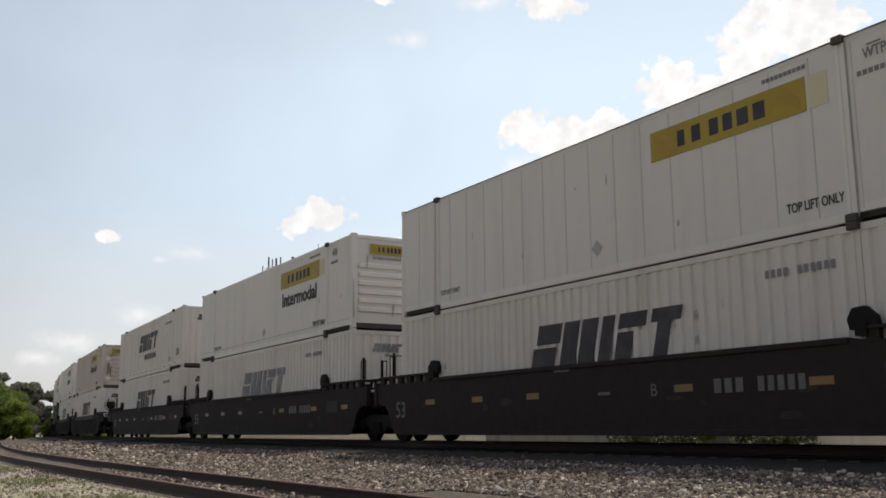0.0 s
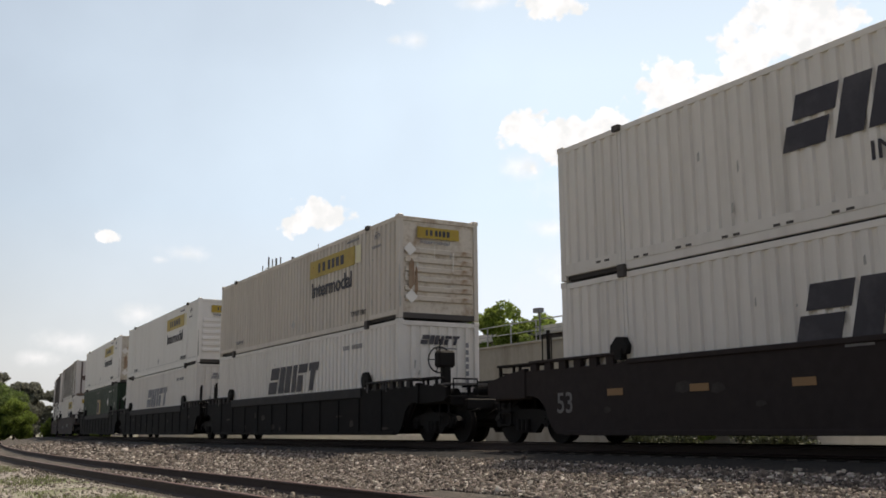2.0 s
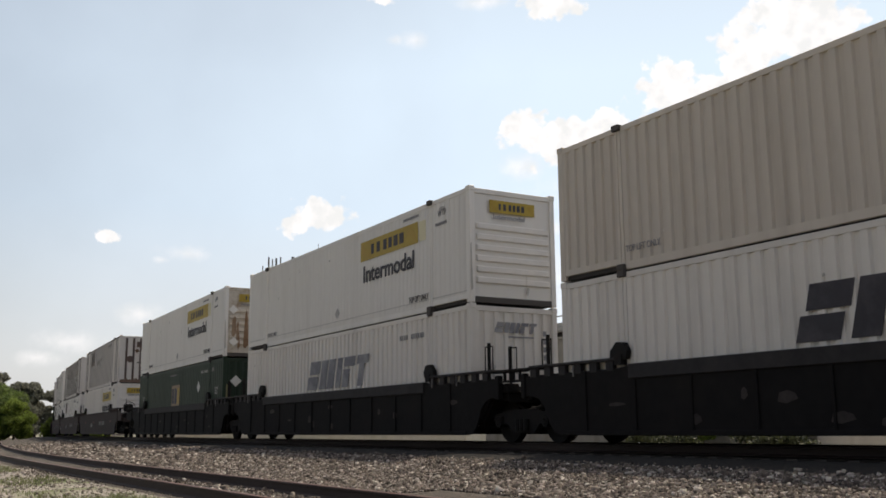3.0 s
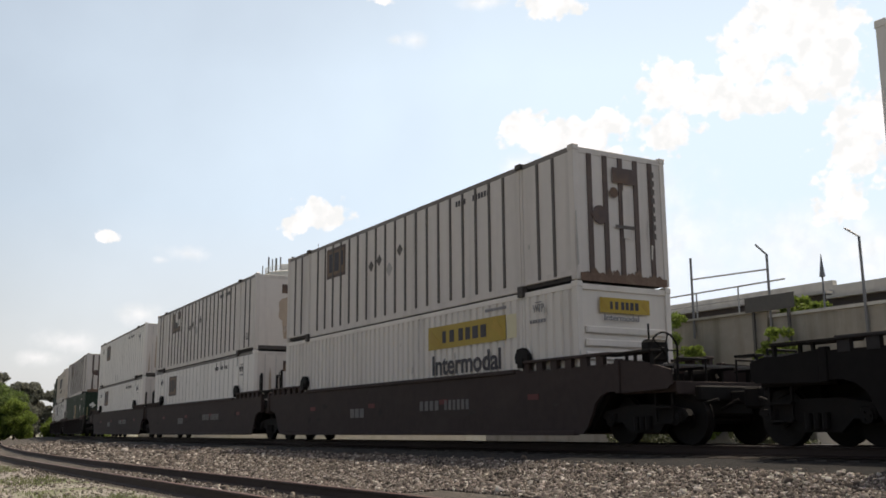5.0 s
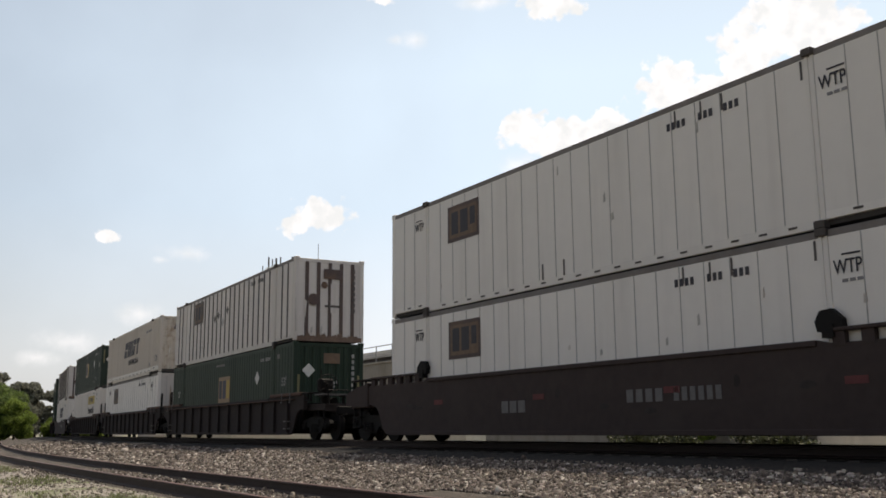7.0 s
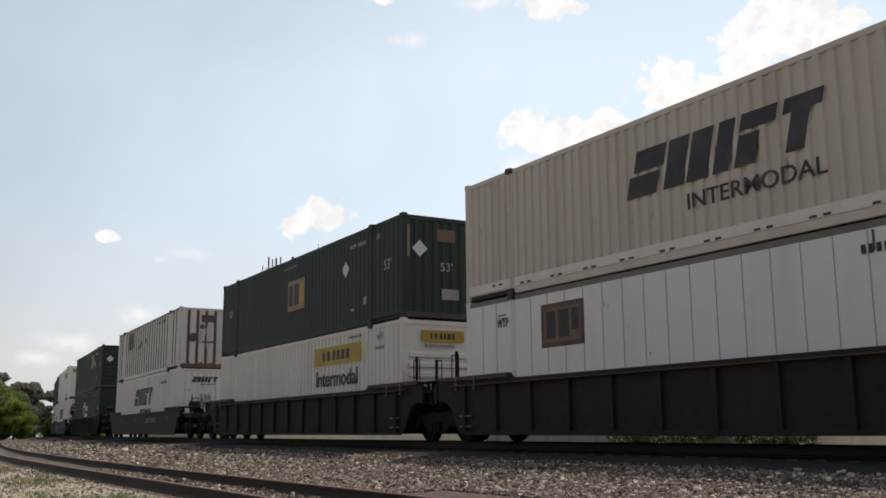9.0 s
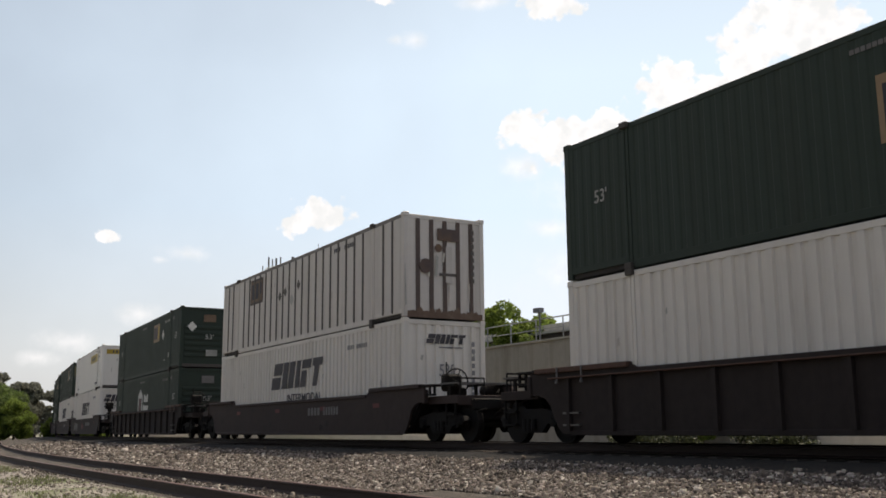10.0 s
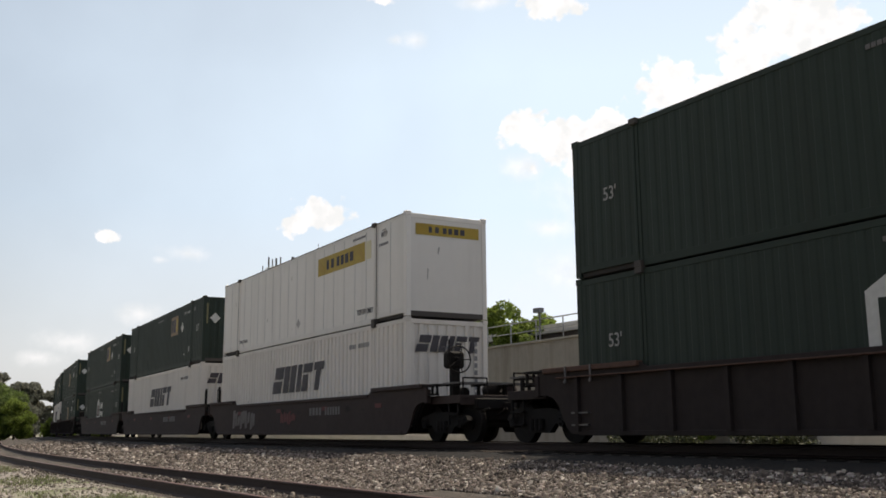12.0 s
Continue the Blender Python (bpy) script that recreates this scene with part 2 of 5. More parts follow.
RAILSTEEL = mat("rusty_rail_steel", (0.045, 0.028, 0.023), 0.7, 0.2, vary=0.25, grain=25, dirt=(0.05, 0.035, 0.03), dirt_amount=0.6, bump=0.2)
RAILHEAD = mat("worn_rail_head", (0.30, 0.27, 0.25), 0.38, 0.9, vary=0.15, grain=12)
RUSTHEAD = mat("rusted_rail_head", (0.15, 0.085, 0.07), 0.6, 0.4, vary=0.2, grain=14)
TIE = mat("creosoted_timber", (0.075, 0.06, 0.05), 0.85, vary=0.3, grain=18, bump=0.5, shift=0.2)
CONCRETE = mat("weathered_concrete", (0.36, 0.34, 0.30), 0.85, vary=0.12, grain=3, dirt=(0.17, 0.15, 0.12), dirt_amount=0.6, streak=True, bump=0.2)
WALLCON = mat("stained_concrete_wall", (0.30, 0.275, 0.24), 0.88, vary=0.15, grain=3, dirt=(0.14, 0.12, 0.095), dirt_amount=0.65, streak=True, bump=0.2)
PALECON = mat("pale_concrete", (0.55, 0.53, 0.49), 0.8, vary=0.1, grain=3, dirt=(0.25, 0.22, 0.18), dirt_amount=0.4, streak=True)
ASPHALT = mat("dark_bearing_steel", (0.06, 0.05, 0.048), 0.7, vary=0.2)
GALV = mat("galvanised_pipe", (0.34, 0.34, 0.34), 0.45, 0.7, vary=0.12, grain=20)
YELLOW = mat("yellow_decal", (0.44, 0.30, 0.03), 0.5, vary=0.08, dirt=(0.30, 0.19, 0.04), dirt_amount=0.5)
OLDGOLD = mat("dull_gold_decal", (0.42, 0.27, 0.03), 0.5, vary=0.1)
DIMYELLOW = mat("dull_yellow_strip", (0.20, 0.18, 0.09), 0.5, vary=0.15)
PALEYELLOW = mat("faded_yellow_tint", (0.68, 0.62, 0.42), 0.5, vary=0.05)
INK = mat("dark_decal", (0.034, 0.029, 0.038), 0.6, vary=0.25, grain=7, dirt=(0.14, 0.13, 0.14), dirt_amount=0.5)
FADED = mat("faded_dark_decal", (0.17, 0.165, 0.19), 0.6, vary=0.45, grain=7, dirt=(0.5, 0.49, 0.48), dirt_amount=0.75)
GREYINK = mat("grey_stencil", (0.24, 0.23, 0.24), 0.6, vary=0.2)
OLDSIGN = mat("weathered_brown_decal", (0.085, 0.055, 0.05), 0.6, vary=0.3, grain=8, dirt=(0.20, 0.11, 0.05), dirt_amount=0.6)
DUSTY = mat("dusty_smear", (0.06, 0.05, 0.047), 0.8, vary=0.4, grain=9, dirt=(0.035, 0.03, 0.028), dirt_amount=0.9, spec=0.15)
TANSIGN = mat("faded_tan_sign", (0.17, 0.105, 0.065), 0.6, vary=0.35, grain=7, dirt=(0.07, 0.05, 0.045), dirt_amount=0.8)
ORANGE = mat("orange_reflector", (0.28, 0.15, 0.06), 0.4, vary=0.1)
EMPGOLD = mat("tan_gold_decal", (0.28, 0.185, 0.105), 0.55, vary=0.15, grain=6)
STENCIL = mat("white_stencil", (0.62, 0.61, 0.58), 0.6, vary=0.2, grain=9)
DIMSTENCIL = mat("dim_white_stencil", (0.34, 0.335, 0.32), 0.6, vary=0.35, grain=9, dirt=(0.12, 0.13, 0.12), dirt_amount=0.7)
SOFTSTENCIL = mat("worn_grey_stencil", (0.15, 0.14, 0.138), 0.6, vary=0.3, grain=9)
TAG = mat("pale_spray_paint", (0.14, 0.12, 0.115), 0.6, vary=0.5, grain=5)
REDTAG = mat("red_spray_paint", (0.13, 0.025, 0.025), 0.6, vary=0.4, grain=5)
BLUETAG = mat("blue_spray_paint", (0.05, 0.045, 0.075), 0.6, vary=0.4, grain=5)
SCUFF = mat("grey_scuff", (0.44, 0.42, 0.39), 0.7, vary=0.4, grain=9)
# Darkened copy of the leaf green; the shade is put into its colour.
SHADELEAF = leafy("shaded_leaf", (0.055, 0.065, 0.028), 0.2)
BLADE = leafy("grass_blade", (0.17, 0.20, 0.075), 0.35)
STAIN = mat("brown_stain", (0.43, 0.34, 0.265), 0.7, vary=0.25, grain=5, dirt=(0.5, 0.45, 0.4), dirt_amount=0.6)
LEAF = leafy("leaf_green", (0.21, 0.28, 0.06), 0.55)
DEEPLEAF = leafy("deep_leaf_green", (0.17, 0.23, 0.07), 0.55)
# Far leaves: distance haze is mixed into this pale, greyed green.
HAZELEAF = leafy("haze_pale_leaf", (0.21, 0.215, 0.17), 0.45)
BARK = mat("bark", (0.11, 0.085, 0.06), 0.9, vary=0.3, grain=12, bump=0.5)
SILO = mat("pale_tank_steel", (0.66, 0.66, 0.65), 0.5, vary=0.06, grain=2, dirt=(0.35, 0.34, 0.33), dirt_amount=0.3, streak=True)
LAMPGREY = mat("lamp_steel", (0.18, 0.18, 0.19), 0.5, 0.5, vary=0.1)
SLATE = mat("dull_board", (0.10, 0.095, 0.09), 0.8, vary=0.15)


# ---- mesh helpers ----
def box(bm, x0, y0, z0, x1, y1, z1, bevel=0.0, m=None):
    r = bmesh.ops.create_cube(bm, size=1.0)
    t = Matrix.LocRotScale(((x0 + x1) / 2, (y0 + y1) / 2, (z0 + z1) / 2), None, (abs(x1 - x0), abs(y1 - y0), abs(z1 - z0)))
    bmesh.ops.transform(bm, matrix=(m @ t) if m else t, verts=r["verts"])
    if bevel:
        es = list({e for v in r["verts"] for e in v.link_edges})
        bmesh.ops.bevel(bm, geom=es, offset=bevel, segments=1, affect="EDGES")


def tube(bm, p, q, r, r2=None, seg=8):
    p, q = Vector(p), Vector(q)
    d = q - p
    m = Matrix.Translation((p + q) / 2) @ d.to_track_quat("Z", "Y").to_matrix().to_4x4()
    bmesh.ops.create_cone(bm, cap_ends=True, segments=seg, radius1=r, radius2=r if r2 is None else r2, depth=d.length, matrix=m)


def prism(bm, pts, y0, y1):
    """A plate with outline pts (x, z), from y0 to y1."""
    A = [bm.verts.new((x, y0, z)) for x, z in pts]
    B = [bm.verts.new((x, y1, z)) for x, z in pts]
    n = len(pts)
    bm.faces.new(A)
    bm.faces.new(B[::-1])
    for i in range(n):
        bm.faces.new((A[i], B[i], B[(i + 1) % n], A[(i + 1) % n]))


def mesh_of(name, make, material):
    bm = bmesh.new()
    make(bm)
    bmesh.ops.recalc_face_normals(bm, faces=bm.faces)
    me = bpy.data.meshes.new(name)
    bm.to_mesh(me)
    bm.free()
    for m in material if isinstance(material, (list, tuple)) else [material]:
        me.materials.append(m)
    return me


STORE = {}


def shared(key, make, material):
    """One mesh for all alike parts."""
    if key not in STORE:
        STORE[key] = mesh_of(key[0] if isinstance(key, tuple) else key, make, material)
    return STORE[key]


def hang(name, me, parent, m=None, label=""):
    ob = new(name, me)
    ob.parent = parent
    if m is not None:
        ob.matrix_basis = m
    return tagged(ob, label)


def part(name, make, material, parent, label=""):
    return hang(name, mesh_of(name, make, material), parent, None, label)


def lettering(words, height, width, material):
    """A flat mesh of readable words, in the xz plane facing -y, from the origin to the right."""
    key = ("lettering", words, height, width, material.name)
    if key not in STORE:
        cu = bpy.data.curves.new("lettering", "FONT")
        cu.body, cu.size, cu.extrude = words, 1.0, 0.003
        cu.offset = 0.022 if words == "Intermodal" else 0.008
        ob = new("lettering_source", cu)
        bpy.context.view_layer.update()
        me = bpy.data.meshes.new_from_object(ob.evaluated_get(bpy.context.evaluated_depsgraph_get()))
        bpy.data.objects.remove(ob)
        co = np.zeros(len(me.vertices) * 3)
        me.vertices.foreach_get("co", co)
        co = co.reshape(-1, 3)
        lo, hi = co.min(0), co.max(0)
        out = np.stack([(co[:, 0] - lo[0]) / (hi[0] - lo[0]) * width, -co[:, 2], (co[:, 1] - lo[1]) / (hi[1] - lo[1]) * height], 1)
        me.vertices.foreach_set("co", out.ravel())
        me.materials.clear()
        me.materials.append(material)
        STORE[key] = me
    return STORE[key]


# ---- ground, ballast and tracks ----
def line_u(a):
    """Straight coordinate u of the main track's middle."""
    if a < BEND:
        return DIST
    s = min(a, 220) - BEND
    return DIST + 0.5 * CURVE * s * s + (max(a, 220) - 220) * CURVE * 200


LEVELS = [(-2600, -0.9), (-700, -0.85), (-200, -0.8), (-80, -0.78), (-40, -0.74), (-25, -0.72), (-18, -0.72), (-14, -0.71), (-12, -0.70), (-11.2, -0.68),
          (-10.6, -0.64), (-10.0, -0.62), (-9.4, -0.62), (-8.6, -0.62), (-8.0, -0.62), (-7.2, -0.62), (-6.4, -0.60), (-5.6, -0.55), (-4.9, -0.50),
          (-4.3, -0.44), (-3.7, -0.36), (-3.3, -0.305), (-3.0, -0.27), (-2.5, -0.23), (-1.9, -0.215), (-1.0, -0.215), (0.0, -0.215), (1.0, -0.215), (1.9, -0.22), (2.6, -0.28), (3.4, -0.42),
          (4.5, -0.65), (6.0, -0.75), (9.0, -0.78), (14.0, -0.7), (22, -0.6), (40, -0.6), (100, -0.6), (300, -0.6), (900, -0.6), (2600, -0.6)]


def level(off):
    for (o0, z0), (o1, z1) in zip(LEVELS, LEVELS[1:]):
        if o0 <= off <= o1:
            return z0 + (z1 - z0) * (off - o0) / (o1 - o0)
    return -0.7


def build_ground():
    alongs = [-2600, -900, -400, -150, -60, -30] + list(np.arange(-20, 60, 2.0)) + list(np.arange(60, 240, 6.0)) + [300, 400, 600, 1000, 2600]
    verts, faces, kinds = [], [], []
    for i, a in enumerate(alongs):
        for off, z in LEVELS:
            wob = 0.03 * noise.noise(Vector((a * 0.3, off * 0.6, 0))) if -14 < off < 6 and abs(off) > 2.6 else 0.0
            verts.append(at(a, line_u(a) + off, z + wob))
    w = len(LEVELS)
    for i in range(len(alongs) - 1):
        for j in range(w - 1):
            faces.append((i * w + j, i * w + j + 1, (i + 1) * w + j + 1, (i + 1) * w + j))
            mid = (LEVELS[j][0] + LEVELS[j + 1][0]) / 2
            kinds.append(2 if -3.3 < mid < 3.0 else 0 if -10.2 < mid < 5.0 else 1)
    me = bpy.data.meshes.new("ground")
    me.from_pydata(verts, [], faces)
    me.materials.append(BALLASTBED)
    me.materials.append(VERGE)
    me.materials.append(OILYSHADEBED)
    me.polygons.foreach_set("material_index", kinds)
    me.polygons.foreach_set("use_smooth", [True] * len(faces))
    ob = new("ground", me)
    tagged(ob, "level ground with grey ballast bed and gravelly grass verge", "ground", kind="structure")


def speckle(name, c1, c2, c3, scale, grass=False):
    """Coarse gravel: cells of different stone colours with deep joints."""
    m = bpy.data.materials.new(name)
    m.use_nodes = True
    nt = m.node_tree
    N, L = nt.nodes.new, nt.links.new
    b = nt.nodes["Principled BSDF"]
    b.inputs["Roughness"].default_value = 0.95
    tc, vo, no, big = N("ShaderNodeTexCoord"), N("ShaderNodeTexVoronoi"), N("ShaderNodeTexNoise"), N("ShaderNodeTexNoise")
    L(tc.outputs["Object"], vo.inputs["Vector"])
    L(tc.outputs["Object"], no.inputs["Vector"])
    L(tc.outputs["Object"], big.inputs["Vector"])
    vo.inputs["Scale"].default_value = scale
    no.inputs["Scale"].default_value, big.inputs["Scale"].default_value, big.inputs["Detail"].default_value = 40.0, 0.8, 6.0
    sep, ramp = N("ShaderNodeSeparateColor"), N("ShaderNodeValToRGB")
    L(vo.outputs["Color"], sep.inputs[0])
    L(sep.outputs[0], ramp.inputs[0])
    ramp.color_ramp.elements[0].color, ramp.color_ramp.elements[1].color = (*c1, 1), (*c2, 1)
    mx = N("ShaderNodeMix")
    mx.data_type = "RGBA"
    mr = N("ShaderNodeMapRange")
    mr.inputs["From Min"].default_value, mr.inputs["From Max"].default_value = (0.46, 0.60) if grass else (0.5, 0.8)
    mr.inputs["To Max"].default_value = 0.9 if grass else 0.5
    L(big.outputs["Fac"], mr.inputs["Value"])
    L(mr.outputs[0], mx.inputs["Factor"])
    L(ramp.outputs[0], mx.inputs[6])
    mx.inputs[7].default_value = (*c3, 1)
    L(mx.outputs[2], b.inputs["Base Color"])
    bp = N("ShaderNodeBump")
    bp.inputs["Strength"].default_value, bp.inputs["Distance"].default_value = 0.8, 0.03
    bp.invert = True
    L(vo.outputs["Distance"], bp.inputs["Height"])
    L(bp.outputs[0], b.inputs["Normal"])
    return m


BALLASTBED = speckle("ballast_bed", (0.03, 0.025, 0.02), (0.15, 0.13, 0.11), (0.07, 0.058, 0.048), 22.0)
# Oil-stained bed; the train's shadow band is put into its near-black colour too.
OILYSHADEBED = speckle("oily_shade_dark_bed", (0.004, 0.0035, 0.003), (0.016, 0.0135, 0.012), (0.007, 0.006, 0.0055), 17.0)
VERGE = speckle("gravel_and_grass", (0.26, 0.235, 0.20), (0.44, 0.40, 0.35), (0.16, 0.19, 0.08), 24.0, True)


def build_rail(name, offs, a0, a1, top, head, parent, rise=True):
    """One rail with foot, web and head, following the given sideways course."""
    prof = [(-0.070, -0.172), (0.070, -0.172), (0.070, -0.160), (0.012, -0.135), (0.010, -0.045), (0.036, -0.036), (0.036, -0.006), (0.028, 0.0),
            (-0.028, 0.0), (-0.036, -0.006), (-0.036, -0.036), (-0.010, -0.045), (-0.012, -0.135), (-0.070, -0.160)]
    alongs = [a0] + [a for a in list(np.arange(-20, 180, 3.0)) if a0 < a < a1] + [a1]
    verts, faces, kinds = [], [], []
    n = len(prof)
    for a in alongs:
        for y, z in prof:
            verts.append(offs(a, y, top + z))
    for i in range(len(alongs) - 1):
        for j in range(n):
            faces.append((i * n + j, i * n + (j + 1) % n, (i + 1) * n + (j + 1) % n, (i + 1) * n + j))
            kinds.append(1 if j in (6, 7, 8) else 0)
    me = bpy.data.meshes.new(name)
    me.from_pydata(verts, [], faces)
    me.materials.append(RAILSTEEL)
    me.materials.append(head)
    me.polygons.foreach_set("material_index", kinds)
    ob = new(name, me)
    ob.parent = parent
    return ob


def build_tracks():
    main = tagged(new("main_track"), "main line track with steel rails on dark timber ties", "railway track", kind="structure")
    for s in (-0.7525, 0.7525):
        build_rail("rail", lambda a, y, z, s=s: course(a, s + y, z), -330.0, 460.0, 0.0, RAILHEAD, main)
    side = tagged(new("siding_track"), "rusty siding track half buried in gravel", "railway track", kind="structure")
    for s in (-0.7525, 0.7525):
        build_rail("rail", lambda a, y, z, s=s: at(a, siding_off(min(a, 70)) + max(a - 70, 0) * 0.112 + s + y, z), -60.0, 260.0, -0.445, RUSTHEAD, side)
    tie = shared("tie", lambda bm: box(bm, -0.11, -1.3, -0.18, 0.11, 1.3, 0.0, 0.012), TIE)
    for i in range(150):
        a = -12 + i * 0.55
        p, q = course(a, 0, -0.19), course(a + 1, 0, -0.19)
        m = Matrix.Translation(p) @ pose(0, 0, 0, 0, 0, math.degrees(math.atan2((q - p).y, (q - p).x)) + random.uniform(-1, 1))
        hang("tie", tie, main, m)
    for i in range(90):
        a = 4 + i * 0.56
        p, q = at(a, siding_off(a), -0.632 + random.uniform(0.0, 0.012)), at(a + 1, siding_off(a + 1), -0.632)
        m = Matrix.Translation(p) @ pose(0, 0, 0, 0, 0, math.degrees(math.atan2((q - p).y, (q - p).x)) + random.uniform(-2, 2))
        hang("tie", tie, side, m)


def build_stones():
    """Loose ballast lying on the bed, in one mesh."""
    rng = np.random.default_rng(5)
    base = np.array([(-1, -1, -1), (1, -1, -1), (1, 1, -1), (-1, 1, -1), (-1, -1, 1), (1, -1, 1), (1, 1, 1), (-1, 1, 1)], float)
    quads = np.array([(0, 3, 2, 1), (4, 5, 6, 7), (0, 1, 5, 4), (1, 2, 6, 5), (2, 3, 7, 6), (3, 0, 4, 7)])
    A, O = [], []
    for a0, a1, o0, o1, dens in ((5, 13, -6.2, -3.2, 1100), (13, 22, -8.0, -3.2, 700), (22, 40, -8.0, -3.2, 390), (40, 75, -7.4, -3.2, 110), (5, 30, -3.4, -2.9, 60), (7, 26, -9.6, -8.3, 160), (7, 30, -12.6, -9.8, 90)):
        n = int((a1 - a0) * (o1 - o0) * dens)
        A.append(rng.uniform(a0, a1, n))
        O.append(rng.uniform(o0, o1, n))
    A, O = np.concatenate(A), np.concatenate(O)
    n = len(A)
    size = rng.lognormal(math.log(0.0155), 0.40, n)
    size *= np.where(O < -9.8, 0.7, 1.0) * np.clip(A / 22, 0.95, 1.9)
    V = base[None] * rng.uniform(0.55, 1.15, (n, 8, 3)) * size[:, None, None] * rng.uniform(0.6, 1.1, (n, 1, 3))
    ang, tip = rng.uniform(0, 6.28, n), rng.uniform(-0.6, 0.6, n)
    c, s = np.cos(tip)[:, None], np.sin(tip)[:, None]
    V[..., 1], V[..., 2] = V[..., 1] * c - V[..., 2] * s, V[..., 1] * s + V[..., 2] * c
    c, s = np.cos(ang)[:, None], np.sin(ang)[:, None]
    V[..., 0], V[..., 1] = V[..., 0] * c - V[..., 1] * s, V[..., 0] * s + V[..., 1] * c
    us = np.array([line_u(a) for a in A]) + O
    zs = np.array([level(o) for o in O]) + size * 0.35
    V[..., 0] += (NX * us + EX * A)[:, None]
    V[..., 1] += (NY * us + EY * A)[:, None]
    V[..., 2] += zs[:, None]
    me = bpy.data.meshes.new("ballast_stones")
    F = (quads[None] + (np.arange(n) * 8)[:, None, None]).reshape(-1, 4)
    me.vertices.add(n * 8)
    me.vertices.foreach_set("co", V.ravel())
    me.loops.add(F.size)
    me.loops.foreach_set("vertex_index", F.ravel())
    me.polygons.add(len(F))
    me.polygons.foreach_set("loop_start", np.arange(0, F.size, 4))
    me.update(calc_edges=True)
    me.validate()
    me.materials.append(LOOSE)
    tagged(new("ballast_stones", me), "loose angular grey and tan crushed stone ballast", "ballast", kind="stuff")


def build_grass():
    """Short tufts of grass on the gravel verge, in one mesh."""
    rng = np.random.default_rng(9)
    V, F = [], []
    while len(F) < 9000:
        a, off = rng.uniform(7, 48), rng.uniform(-13.2, -10.25)
        if noise.noise(Vector((a * 0.35, off * 0.9, 3.0))) < 0.02 + 0.12 * rng.random():
            continue
        p = at(a, line_u(a) + off, level(off) - 0.01)
        for k in range(5):
            q = p + Vector((rng.normal(0, 0.05), rng.normal(0, 0.05), 0))
            h, t = rng.uniform(0.04, 0.12), rng.uniform(0, math.tau)
            w = Vector((math.cos(t), math.sin(t), 0)) * 0.007
            lean = Vector((rng.normal(0, 0.03), rng.normal(0, 0.03), h))
            i = len(V)
            V += [q - w, q + w, q + lean]
            F.append((i, i + 1, i + 2))
    me = bpy.data.meshes.new("verge_grass")
    me.from_pydata(V, [], F)
    me.materials.append(BLADE)
    tagged(new("verge_grass", me), "short yellowish green grass tufts on gravel", "grass", kind="stuff")


def loose_stone():
    m = bpy.data.materials.new("loose_stone")
    m.use_nodes = True
    nt = m.node_tree
    N, L = nt.nodes.new, nt.links.new
    b = nt.nodes["Principled BSDF"]
    b.inputs["Roughness"].default_value = 0.9
    g, ramp, no, mx, tc = N("ShaderNodeNewGeometry"), N("ShaderNodeValToRGB"), N("ShaderNodeTexNoise"), N("ShaderNodeMix"), N("ShaderNodeTexCoord")
    L(g.outputs["Random Per Island"], ramp.inputs[0])
    els = ramp.color_ramp.elements
    els[0].color, els[1].color = (0.04, 0.032, 0.026, 1), (0.72, 0.65, 0.57, 1)
    for p, c in ((0.38, (0.155, 0.122, 0.10, 1)), (0.80, (0.29, 0.235, 0.195, 1))):
        els.new(p).color = c
    no.inputs["Scale"].default_value = 45.0
    L(tc.outputs["Object"], no.inputs["Vector"])
    mx.data_type, mx.blend_type = "RGBA", "MULTIPLY"
    mx.inputs["Factor"].default_value = 0.5
    L(ramp.outputs[0], mx.inputs[6])
    L(no.outputs["Color"], mx.inputs[7])
    hs = N("ShaderNodeHueSaturation")
    hs.inputs["Value"].default_value, hs.inputs["Saturation"].default_value = 1.12, 0.85
    L(mx.outputs[2], hs.inputs["Color"])
    L(hs.outputs[0], b.inputs["Base Color"])
    return m


LOOSE = loose_stone()
build_ground()
build_tracks()
build_grass()


# ---- behind the line: roadway on a wall, fence, lamp, tank, trees ----
def along_box(bm, a0, a1, u0, u1, z0, z1):
    """A block that lies along the line."""
    vs = [bm.verts.new(at(a, u, z)) for z in (z0, z1) for a, u in ((a0, u0), (a1, u0), (a1, u1), (a0, u1))]
    for f in ((0, 3, 2, 1), (4, 5, 6, 7), (0, 1, 5, 4), (1, 2, 6, 5), (2, 3, 7, 6), (3, 0, 4, 7)):
        bm.faces.new([vs[i] for i in f])


